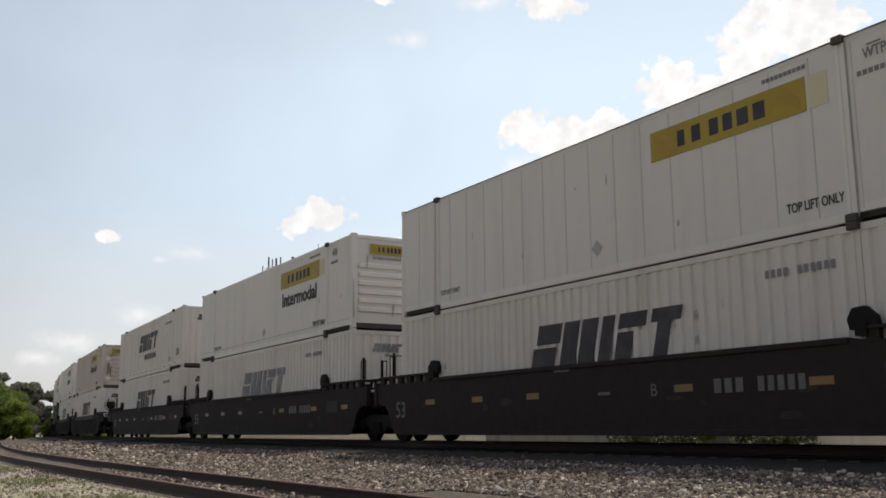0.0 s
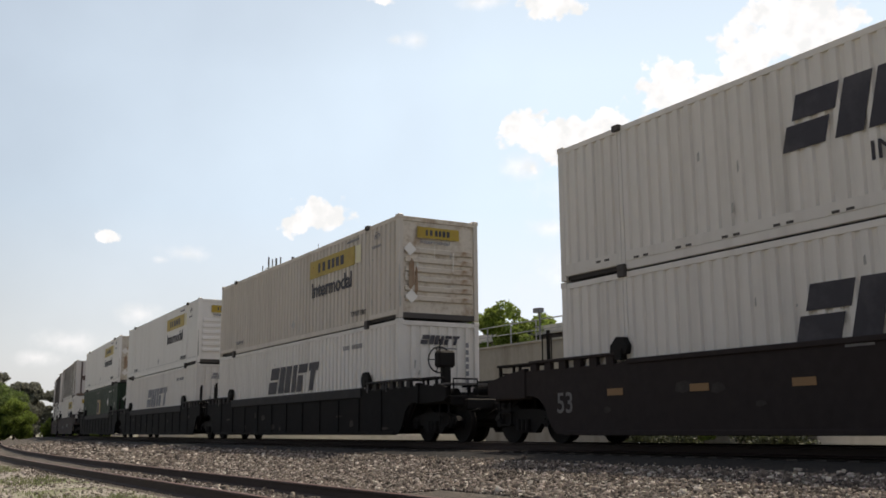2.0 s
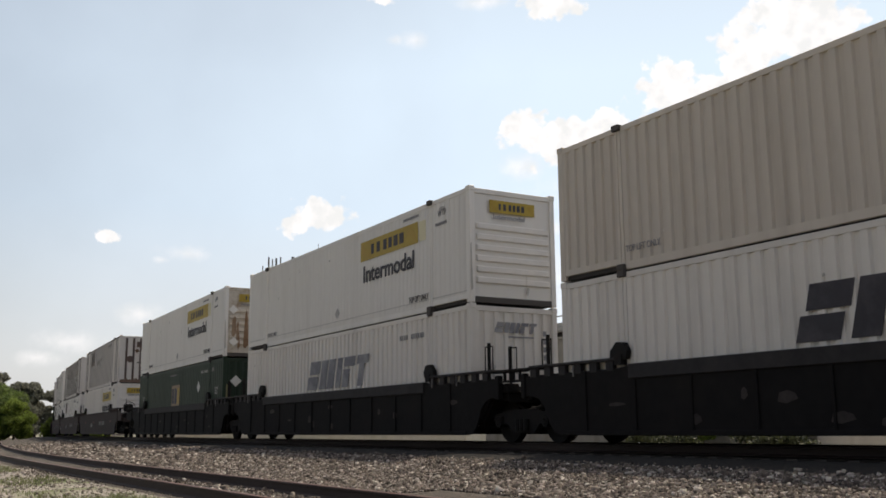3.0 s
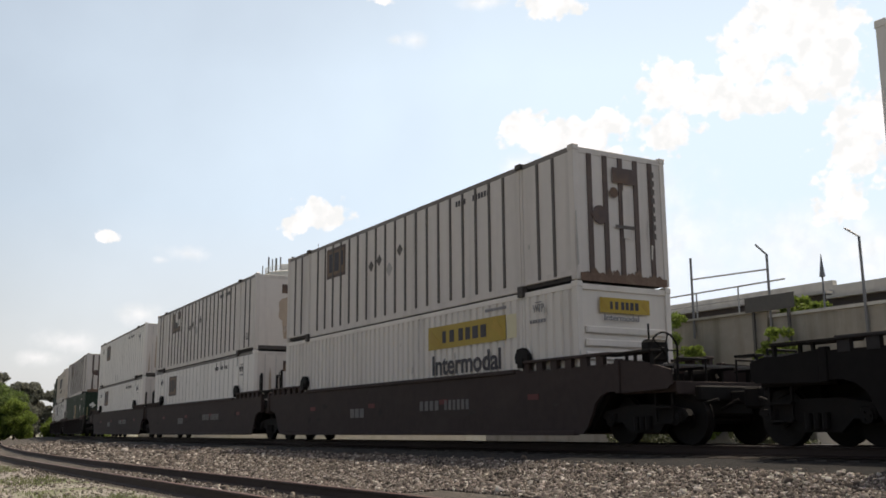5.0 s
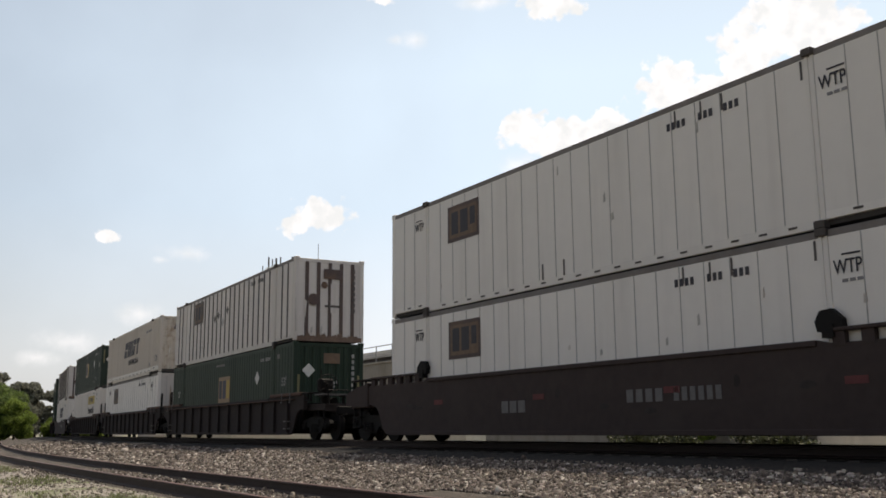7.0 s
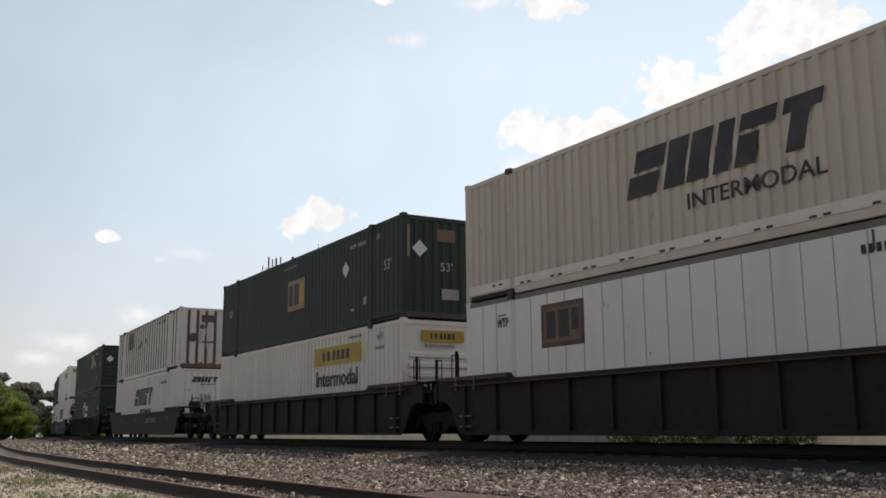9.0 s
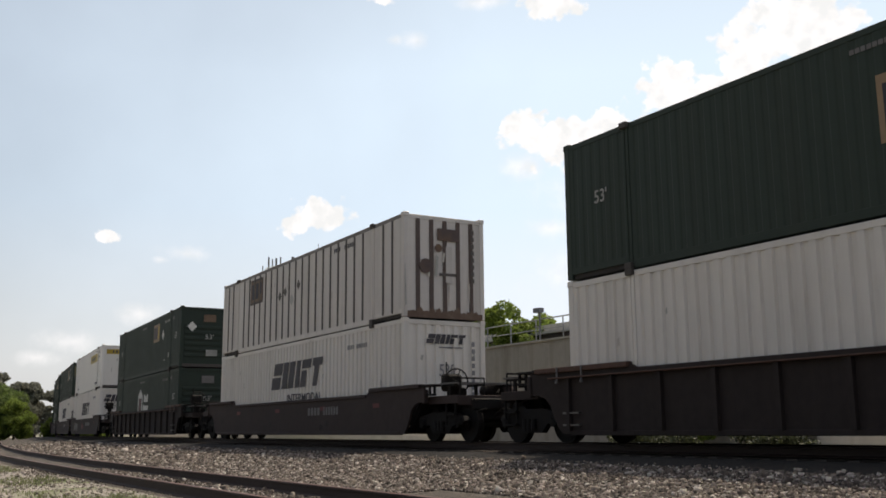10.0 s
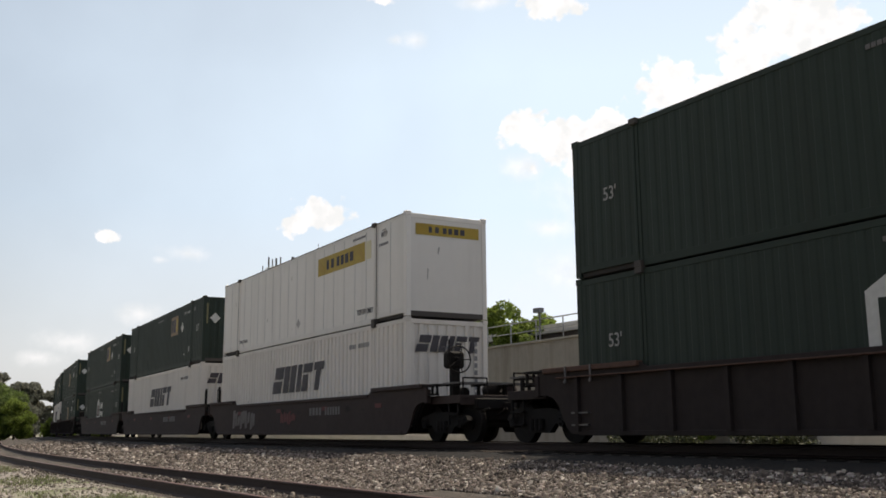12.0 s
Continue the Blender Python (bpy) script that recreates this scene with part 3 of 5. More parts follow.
def build_overpass():
    road = tagged(new("elevated_road"), "elevated concrete roadway with parapet and pipe railing", "overpass", kind="structure")
    part("retaining_wall", lambda bm: along_box(bm, 27.5, 110, 32.0, 32.6, -0.8, 5.0), WALLCON, road)
    part("wall_cap", lambda bm: along_box(bm, 27.4, 110, 31.85, 32.7, 5.0, 5.1), CONCRETE, road)
    part("low_wall", lambda bm: along_box(bm, -40, 27.3, 32.0, 32.5, -0.8, 4.72), WALLCON, road)
    part("low_wall_cap", lambda bm: along_box(bm, -40, 27.3, 31.9, 32.6, 4.72, 4.84), PALECON, road)
    for a0, a1, up in ((-60, 27.4, 0.0), (27.4, 130, 0.24)):
        part("girder", lambda bm: along_box(bm, a0, a1, 36.0, 36.4, 5.0, 5.75 + up), ASPHALT, road)
        # Deck edge and parapet: paler concrete puts sunlight into their colour.
        part("deck_edge", lambda bm: along_box(bm, a0, a1, 35.7, 45.0, 5.75 + up, 5.90 + up), PALECON, road, "sunlit pale deck edge")
        part("parapet", lambda bm: along_box(bm, a0, a1, 36.2, 36.5, 5.90 + up, 6.36 + up), PALECON, road)
    part("far_bank", lambda bm: along_box(bm, -60, 130, 37.0, 44.0, -0.8, 5.2), CONCRETE, road)
    for i in range(-6, 16):
        part("pier", lambda bm: along_box(bm, i * 8, i * 8 + 0.8, 36.0, 36.9, -0.8, 5.15), CONCRETE, road)
    rail = tagged(new("pipe_railing"), "grey galvanised pipe railing along the roadway wall", "railing", kind="structure")
    part("top_pipe", lambda bm: tube(bm, at(26.7, 32.3, 6.28), at(110, 32.3, 6.28), 0.035), GALV, rail)
    part("middle_pipe", lambda bm: tube(bm, at(27.5, 32.3, 5.72), at(110, 32.3, 5.72), 0.028), GALV, rail)
    for i in range(34):
        a = 29.2 + i * 2.45
        part("post", lambda bm: tube(bm, at(a, 32.3, 5.1), at(a, 32.3, 6.28), 0.035), GALV, rail)


def build_fence():
    fence = tagged(new("steel_gate_frame"), "tall grey pipe posts with a cross bar on the wall", "fence")
    part("post", lambda bm: tube(bm, at(31.5, 31.9, 4.2), at(31.5, 31.9, 7.85), 0.055), LAMPGREY, fence)
    part("post", lambda bm: tube(bm, at(27.2, 31.9, 4.2), at(27.2, 31.9, 7.35), 0.055), LAMPGREY, fence)
    part("angled_arm", lambda bm: tube(bm, at(27.2, 31.9, 7.33), at(27.5, 31.6, 7.78), 0.04), LAMPGREY, fence)
    part("cross_bar", lambda bm: tube(bm, at(31.5, 31.9, 6.86), at(27.2, 31.9, 6.72), 0.035), GALV, fence)
    board = tagged(new("sign_board"), "dark blank board on short posts", "board")
    part("panel", lambda bm: along_box(bm, 25.9, 28.4, 31.75, 31.8, 5.0, 5.62), SLATE, board)
    part("post", lambda bm: along_box(bm, 26.2, 26.3, 31.8, 31.9, -0.7, 5.5), SLATE, board)
    part("post", lambda bm: along_box(bm, 28.0, 28.1, 31.8, 31.9, -0.7, 5.5), SLATE, board)
    lamp = tagged(new("street_lamp"), "slim grey lamp post with a bent arm", "street lamp")
    part("pole", lambda bm: tube(bm, at(22.72, 31.9, -0.7), at(22.82, 31.9, 7.35), 0.075, 0.05), LAMPGREY, lamp)
    part("arm", lambda bm: tube(bm, at(22.82, 31.9, 7.33), at(23.3, 31.9, 7.68), 0.035), LAMPGREY, lamp)
    part("head", lambda bm: tube(bm, at(23.2, 31.9, 7.62), at(23.42, 31.9, 7.76), 0.05, 0.03), LAMPGREY, lamp)
    flood = tagged(new("flood_lamp"), "small floodlight on a short pole by the railing", "flood lamp")
    part("pole", lambda bm: tube(bm, at(43.4, 32.2, 5.1), at(43.4, 32.2, 6.75), 0.05), LAMPGREY, flood)
    part("head", lambda bm: along_box(bm, 43.2, 43.75, 32.0, 32.35, 6.65, 6.9), LAMPGREY, flood)
    spire = tagged(new("finial_post"), "dark slender post with a pointed top", "post")
    part("shaft", lambda bm: tube(bm, at(24.8, 32.2, 4.4), at(24.8, 32.2, 6.6), 0.04), LAMPGREY, spire)
    part("spike", lambda bm: tube(bm, at(24.8, 32.2, 6.1), at(24.8, 32.2, 7.0), 0.12, 0.01), LAMPGREY, spire)
    kerb = tagged(new("concrete_loading_kerb"), "low pale concrete kerb beside the line", "kerb", kind="structure")
    part("near_block", lambda bm: along_box(bm, -40, 17.5, 22.0, 23.0, -0.8, 0.18), PALECON, kerb)
    part("far_block", lambda bm: along_box(bm, 35, 90, 22.0, 23.0, -0.8, 0.10), PALECON, kerb)


def build_tank():
    tank = tagged(new("storage_tank"), "tall pale cylindrical tank with roof railing and aerials", "tank")
    cx, cy = -28.2, 180.0

    def wall(bm):
        tube(bm, (cx, cy, -0.7), (cx, cy, 28.9), 5.05, seg=40)
    part("wall", wall, SILO, tank)
    part("roof", lambda bm: tube(bm, (cx, cy, 28.9), (cx, cy, 30.3), 5.1, 0.8, seg=40), SILO, tank)
    part("vent", lambda bm: tube(bm, (cx + 0.2, cy, 30.2), (cx + 0.2, cy, 31.6), 0.5, seg=12), LAMPGREY, tank)
    for z in (29.4, 29.9):
        def ring(bm, z=z):
            for i in range(24):
                t0, t1 = i * math.tau / 24, (i + 1) * math.tau / 24
                tube(bm, (cx + 5.0 * math.cos(t0), cy + 5.0 * math.sin(t0), z), (cx + 5.0 * math.cos(t1), cy + 5.0 * math.sin(t1), z), 0.06, seg=5)
        part("railing", ring, SILO, tank)
    for i in range(24):
        t0 = i * math.tau / 24
        part("railing_post", lambda bm: tube(bm, (cx + 5.0 * math.cos(t0), cy + 5.0 * math.sin(t0), 28.9), (cx + 5.0 * math.cos(t0), cy + 5.0 * math.sin(t0), 29.9), 0.06, seg=5), SILO, tank)
    for dx, z0, z1, r in ((-5.4, 28.0, 30.6, 0.1), (-4.3, 29.0, 32.2, 0.16), (-3.6, 29.4, 31.8, 0.12), (-2.9, 29.5, 32.0, 0.2), (-2.1, 29.8, 32.2, 0.14), (0.2, 31.4, 32.2, 0.3), (4.9, 28.0, 34.6, 0.06)):
        part("aerial", lambda bm: tube(bm, (cx + dx, cy - 1.0, z0), (cx + dx, cy - 1.0, z1), r, seg=6), LAMPGREY, tank)
    part("ladder", lambda bm: [tube(bm, (cx + dx, cy - 4.4, 4.0), (cx + dx, cy - 4.4, 31.2), 0.07, seg=5) for dx in (4.0, 4.8)] + [box(bm, cx + 4.0, cy - 4.45, z, cx + 4.8, cy - 4.35, z + 0.1) for z in np.arange(5.0, 31.0, 0.9)], SILO, tank)
    part("platform", lambda bm: [box(bm, cx + 2.6, cy - 5.2, 29.0, cx + 5.2, cy - 3.8, 29.15), box(bm, cx + 2.6, cy - 5.2, 30.1, cx + 5.2, cy - 5.1, 30.2), box(bm, cx + 2.6, cy - 5.2, 29.6, cx + 5.2, cy - 5.1, 29.68)] + [box(bm, cx + x, cy - 5.2, 29.1, cx + x + 0.1, cy - 5.1, 30.2) for x in (2.6, 3.4, 4.2, 5.1)], SILO, tank)
    part("filter_box", lambda bm: [box(bm, cx - 1.6, cy - 3.4, 29.4, cx + 0.9, cy - 1.6, 30.5, 0.1), box(bm, cx + 1.4, cy - 3.2, 29.3, cx + 2.8, cy - 2.0, 30.1, 0.1)], SILO, tank)


def leaf_mesh(name, centres, count, size, material, seed):
    """Many small leaf blades in uneven clumps: centres are (x, y, z, radius)."""
    rng = np.random.default_rng(seed)
    cs = np.array(centres, float)
    wts = cs[:, 3] ** 2
    pick = rng.choice(len(cs), count, p=wts / wts.sum())
    d = rng.normal(size=(count, 3))
    d /= np.linalg.norm(d, axis=1)[:, None]
    rad = cs[pick, 3] * (0.55 + 0.5 * rng.random(count) ** 0.6)
    c = cs[pick, :3] + d * rad[:, None] * np.array([1, 1, 0.8])
    e1 = rng.normal(size=(count, 3))
    e1 /= np.linalg.norm(e1, axis=1)[:, None]
    e2 = np.cross(e1, rng.normal(size=(count, 3)))
    e2 /= np.linalg.norm(e2, axis=1)[:, None]
    s = size * rng.uniform(0.6, 1.4, count)[:, None]
    V = np.stack([c - e1 * s, c + e2 * s * 0.5, c + e1 * s, c - e2 * s * 0.5], 1)
    me = bpy.data.meshes.new(name)
    me.from_pydata(V.reshape(-1, 3).tolist(), [], (np.arange(count)[:, None] * 4 + np.arange(4)).tolist())
    me.materials.append(material)
    return me


def build_tree(x, y, h, r, material, seed, label, leaf=0.3, count=5000, base=-0.7, kind="tree", clumps=26):
    rnd = random.Random(seed)
    tree = tagged(new(kind), label, kind)

    def trunk(bm):
        tube(bm, (x, y, base), (x + 0.1 * r, y, base + h * 0.55), 0.035 * h, 0.018 * h)
        for i in range(6):
            t = rnd.uniform(0, math.tau)
            z = base + h * rnd.uniform(0.3, 0.55)
            tube(bm, (x + 0.05 * r, y, z), (x + r * 0.6 * math.cos(t), y + r * 0.6 * math.sin(t), z + h * rnd.uniform(0.15, 0.35)), 0.012 * h, 0.004 * h, seg=6)
    part("trunk", trunk, BARK, tree)
    heads = []
    for i in range(clumps):
        t, q = rnd.uniform(0, math.tau), rnd.uniform(0.05, 1) ** 0.5
        z = rnd.uniform(0.12, 0.95)
        w = math.sin(math.pi * min(1, 0.22 + z * 0.72)) ** 0.7
        heads.append((x + r * q * w * math.cos(t), y + r * q * w * math.sin(t), base + h * z, r * rnd.uniform(0.2, 0.38) * (0.75 if clumps > 60 else 1.0)))
    hang("crown", leaf_mesh("crown", heads, count, leaf, material, seed), tree)
    return tree


def build_green():
    build_tree(-58.6, 128, 6.8, 4.2, DEEPLEAF, 1, "broad dark green tree at the edge of the line", 0.15, 26000, clumps=60)
    build_tree(-54.8, 126, 5.2, 2.4, LEAF, 2, "bright green rounded tree at the wood's edge", 0.13, 15000, clumps=50)
    build_tree(-62.5, 132, 6.2, 3.4, LEAF, 5, "bright green rounded tree at the wood's edge", 0.13, 15000, clumps=50)
    build_tree(-68.2, 150, 10.2, 3.2, HAZELEAF, 3, "tall dull green tree behind others", 0.3, 5000)
    build_tree(-64.5, 150, 8.8, 2.6, HAZELEAF, 4, "tall dull green tree behind others", 0.3, 4000)
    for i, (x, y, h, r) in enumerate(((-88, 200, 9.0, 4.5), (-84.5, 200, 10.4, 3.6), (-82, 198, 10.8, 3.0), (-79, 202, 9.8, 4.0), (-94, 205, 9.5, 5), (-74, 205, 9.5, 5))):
        build_tree(x, y, h, r, HAZELEAF, 10 + i, "hazy far tree in the wood", 0.36, 4500)
    build_tree(-51.0, 131, 2.6, 2.2, LEAF, 30, "low bright shrub beside the line", 0.2, 2500, kind="shrub")
    build_tree(-48.0, 136, 2.4, 2.0, LEAF, 31, "low bright shrub beside the line", 0.2, 2500, kind="shrub")
    build_tree(3.4, 61, 8.8, 2.7, LEAF, 40, "bright green bushy tree behind the roadway", 0.13, 20000, clumps=80)
    build_tree(5.6, 62, 8.4, 2.6, LEAF, 41, "bright green bushy tree behind the roadway", 0.13, 18000, clumps=80)
    for i, (a, u, h, r, base) in enumerate(((31.4, 30.8, 6.2, 0.9, -0.7), (30.6, 31.0, 4.6, 0.8, -0.7), (27.3, 33.6, 1.15, 0.8, 4.5), (26.3, 33.8, 0.8, 0.7, 4.5), (27.0, 31.3, 4.6, 0.8, -0.7), (26.0, 31.0, 5.0, 0.9, -0.7))):
        p = at(a, u)
        build_tree(p.x, p.y, h, r, LEAF, 50 + i, "leafy green vine and shrub against the concrete wall", 0.085, 4500, base, "shrub", clumps=70)
    for i, (a, u) in enumerate(((23.6, 21.0), (22.4, 21.5), (18.9, 21.3), (17.8, 21.2))):
        p = at(a, u)
        build_tree(p.x, p.y, 0.95, 0.9, SHADELEAF, 70 + i, "low weedy shrub behind the track", 0.07, 2200, kind="shrub")


build_overpass()
build_fence()
build_tank()
build_green()


# ---- containers: length along x, camera side at -y, front end at +x, floor at z 0 ----
HL, HW, HH = 8.075, 1.295, 2.90
POST_X = 6.13


def ribbed(bm, x0, x1, pitch, depth, z0, z1, crest=0.5):
    """A folded wall sheet in the plane y = 0, folds going in to +y."""
    n = max(1, round((x1 - x0) / pitch))
    p = (x1 - x0) / n
    xs = []
    for i in range(n):
        s = x0 + i * p
        sl = 0.12 * p
        xs += [(s, 0), (s + crest * p - sl, 0), (s + crest * p, depth), (s + p - sl, depth)]
    xs.append((x1, 0))
    lo = [bm.verts.new((x, y, z0)) for x, y in xs]
    hi = [bm.verts.new((x, y, z1)) for x, y in xs]
    for i in range(len(xs) - 1):
        bm.faces.new((lo[i], lo[i + 1], hi[i + 1], hi[i]))


SPANS = ((-HL + 0.14, -POST_X - 0.09), (-POST_X + 0.09, POST_X - 0.09), (POST_X + 0.09, HL - 0.14))
SIDE = {  # pitch, depth, crest
    "deep": (0.285, 0.042, 0.56), "fine": (0.23, 0.014, 0.6), "plate": (1.25, 0.0, 0.5), "posted": (0.61, 0.0, 0.5), "seamed": (0.61, 0.0, 0.5), "green": (0.285, 0.014, 0.55)}


def side_wall(style):
    pitch, depth, crest = SIDE[style]

    def make(bm):
        for x0, x1 in SPANS:
            if depth:
                ribbed(bm, x0, x1, pitch, depth, 0.15, HH - 0.11, crest)
            else:
                box(bm, x0, 0.0, 0.15, x1, 0.03, HH - 0.11)
    return make


def end_wall(style):
    def make(bm):
        if style in ("deep", "green"):
            ribbed(bm, -HW + 0.13, HW - 0.13, 0.30, 0.04, 0.15, HH - 0.11)
        elif style == "bars":
            box(bm, -HW + 0.13, 0.02, 0.15, HW - 0.13, 0.05, HH - 0.11)
        else:
            box(bm, -HW + 0.13, 0.0, 0.15, HW - 0.13, 0.04, HH - 0.11)
    return make


def door_leaf(bm):
    box(bm, -0.56, 0.0, 0.0, 0.56, 0.05, 2.58, 0.01)
    for x in (-0.28, 0.28):
        tube(bm, (x, -0.03, 0.02), (x, -0.03, 2.56), 0.018, seg=6)
    for z in (0.6, 1.3, 2.0):
        box(bm, -0.55, -0.015, z, 0.55, 0.0, z + 0.08)


FRONT_OFF = {}


def container(paint, style, end, endpaint, label, slots=False):
    """An empty shell of a domestic container with frame, walls, castings and doors."""
    c = tagged(new("shipping_container"), label, "container", "containers on the train")
    FRONT_OFF[c.name] = 0.028 if end in ("bars", "posted") else 0.0
    key = paint.name + style
    wall = shared(("side_wall", key), side_wall(style), paint)
    for sgn, m in ((0, pose(0, -HW + 0.006, 0)), (1, pose(0, HW - 0.006, 0, 0, 0, 180))):
        hang("side_wall", wall, c, m)
    hang("end_wall", shared(("end_wall", endpaint.name + end), end_wall(end), endpaint), c, pose(HL - 0.012, 0, 0, 0, 0, 90))
    for y in (-0.575, 0.575):
        hang("door", shared(("door", paint.name), door_leaf, paint), c, pose(-HL + 0.01, y, 0.16, 0, 0, -90))
    hang("roof", shared(("roof", paint.name), lambda bm: box(bm, -HL + 0.05, -HW + 0.04, HH - 0.06, HL - 0.05, HW - 0.04, HH - 0.02), paint), c)
    hang("floor", shared("floor", lambda bm: box(bm, -HL + 0.1, -HW + 0.06, 0.03, HL - 0.1, HW - 0.06, 0.15), DARKGAP), c)
    railpaint = RAILGREY if style in ("posted", "seamed") else paint
    railk = shared(("top_rail", railpaint.name), lambda bm: box(bm, -HL + 0.06, -0.05, HH - 0.115, HL - 0.06, 0.04, HH, 0.008), railpaint)
    low = shared(("bottom_rail", paint.name), lambda bm: box(bm, -POST_X, -0.045, 0.0, POST_X, 0.04, 0.155, 0.008), paint)
    over = shared(("overhang_rail", paint.name), lambda bm: box(bm, -0.94, -0.045, 0.115, 0.94, 0.04, 0.25, 0.008), paint)
    for y in (-HW + 0.05, HW - 0.05):
        hang("top_rail", railk, c, pose(0, y, 0))
        hang("bottom_rail", low, c, pose(0, y, 0))
        for x in (-7.08, 7.08):
            hang("bottom_rail", over, c, pose(x, y, 0))
    # Bottom rail coloured dark for grime and for the shadow between stacked boxes.
    sill = shared("shade_dark_sill", lambda bm: box(bm, -0.045, -HW + 0.1, 0.02, 0.045, HW - 0.1, 0.17, 0.01), CASTING)
    cross = shared(("end_rail", endpaint.name), lambda bm: box(bm, -0.05, -HW + 0.1, 0.0, 0.05, HW - 0.1, 0.13, 0.008), endpaint)
    for x in (-HL + 0.05, HL - 0.05):
        hang("end_rail", sill, c, pose(x, 0, 0.0))
        hang("end_rail", cross, c, pose(x, 0, HH - 0.14))
    post = shared(("corner_post", paint.name), lambda bm: box(bm, -0.085, -0.075, 0.02, 0.085, 0.075, HH - 0.0, 0.012), paint)
    mid = shared(("load_post", paint.name), lambda bm: [box(bm, -0.085, -0.03, 0.02, -0.02, 0.05, HH - 0.01, 0.006), box(bm, 0.02, -0.03, 0.02, 0.085, 0.05, HH - 0.01, 0.006), box(bm, -0.03, -0.012, 0.02, 0.03, 0.05, HH - 0.02)], paint)
    cast = shared("corner_casting", lambda bm: box(bm, -0.10, -0.10, -0.062, 0.10, 0.06, 0.062, 0.012), CASTING)
    cap = shared(("top_casting", paint.name), lambda bm: box(bm, -0.10, -0.085, -0.06, 0.10, 0.085, 0.07, 0.015), paint)
    for x in (-HL + 0.08, HL - 0.08):
        for y in (-HW + 0.07, HW - 0.07):
            hang("corner_post", post, c, pose(x, y, 0))
            hang("corner_casting", cap, c, pose(x, y, HH - 0.03))
    for x in (-POST_X, POST_X):
        for y, r in ((-HW + 0.02, 0), (HW - 0.02, 180)):
            hang("load_post", mid, c, pose(x, y, 0, 0, 0, r))
            hang("corner_casting", cast, c, pose(x, y, HH - 0.035, 0, 0, r))
            hang("corner_casting", cast, c, pose(x, y, 0.045, 0, 0, r))
    if slots:
        slot = shared("lashing_slot", lambda bm: box(bm, -0.07, -0.004, -0.022, 0.07, 0.004, 0.022), CASTING)
        for i in range(-6, 7):
            for d in (-0.13, 0.13):
                if abs(i * 1.12 + d) < 7.7 and abs(abs(i * 1.12 + d) - POST_X) > 0.25:
                    hang("lashing_slot", slot, c, pose(i * 1.12 + d, -HW - 0.004, 0.2 if abs(i * 1.12 + d) < POST_X else 0.27))
    if style in ("posted", "seamed"):
        thick = 0.088 if style == "posted" else 0.016
        col = POSTGREY if style == "posted" else SEAM
        strip = shared(("panel_post", style), lambda bm: box(bm, -thick / 2, -0.022 if style == "posted" else -0.010, 0.16, thick / 2, 0.004, HH - 0.12, 0.004), col)
        for k, (x0, x1) in enumerate(SPANS):
            n = max(1, round((x1 - x0) / 0.61))
            for i in range(1, n):
                hang("panel_post", strip, c, pose(x0 + (x1 - x0) * i / n, -HW + 0.005, 0))
    if style == "seamed":
        slot = shared("rail_slot", lambda bm: box(bm, -0.085, -0.004, -0.018, 0.085, 0.004, 0.018), CASTING)
        for i in range(-12, 13):
            if abs(abs(i * 0.604) - POST_X) > 0.3:
                hang("lashing_slot", slot, c, pose(i * 0.604 + 0.15, -HW - 0.003, 0.085 if abs(i * 0.604) < 5.9 else 0.19))
    if style == "plate":
        gap = shared(("post_gap", end), lambda bm: box(bm, -0.014, -0.008, 0.05, 0.014, 0.0, HH - 0.08), POSTGREY if end == "flat" else SEAM)
        for x in (-POST_X - 0.10, POST_X + 0.10):
            hang("edge_gap", gap, c, pose(x, -HW - 0.004, 0))
        lip = shared("roof_lip", lambda bm: box(bm, -HL + 0.1, -0.008, -0.012, HL - 0.1, 0.004, 0.012), POSTGREY)
        hang("roof_lip", lip, c, pose(0, -HW - 0.003, HH - 0.02))
        strip = shared("panel_joint", lambda bm: box(bm, -0.010, -0.005, 0.16, 0.010, 0.004, HH - 0.12), FAINT)
        for i in range(1, 20):
            hang("panel_joint", strip, c, pose(-7.9 + i * 0.79, -HW + 0.004, 0))
    if end == "bars":
        fold = shared(("end_rib", endpaint.name), lambda bm: box(bm, -HW + 0.20, -0.035, 0.0, HW - 0.20, 0.03, 0.16, 0.025), endpaint)
        for i in range(6):
            hang("end_rib", fold, c, pose(HL - 0.012, 0, 0.5 + i * 0.27, 0, 0, 90))
    if end == "posted":
        strip = shared("end_post", lambda bm: box(bm, -0.065, -0.025, 0.16, 0.065, 0.004, HH - 0.12, 0.006), RUSTPOST)
        for i in range(5):
            hang("end_post", strip, c, pose(HL - 0.012, -0.86 + i * 0.43, 0, 0, 0, 90))
    return c


# ---- decals: flat pieces on the camera side, placed by x and z ----
FACE = -HW - 0.006


def plate(name, c, pts, material, y=FACE, label="", thick=0.006):
    return part(name, lambda bm: prism(bm, pts, y, y + thick), material, c, label)


def rect(name, c, x0, z0, x1, z1, material, y=FACE, label=""):
    return plate(name, c, [(x0, z0), (x1, z0), (x1, z1), (x0, z1)], material, y, label)


def on_front(ob):
    """Turns a piece made for the camera side onto the front end."""
    ob.matrix_basis = pose(HL - HW - 0.004 + FRONT_OFF[ob.parent.name], 0, 0, 0, 0, 90)
    return ob


def words(c, text, x, z, w, h, material, front=False):
    m = pose(HL + 0.012 + FRONT_OFF[c.name], x, z, 0, 0, 90) if front else pose(x, FACE, z)
    return hang("lettering", lettering(text, h, w, material), c, m)


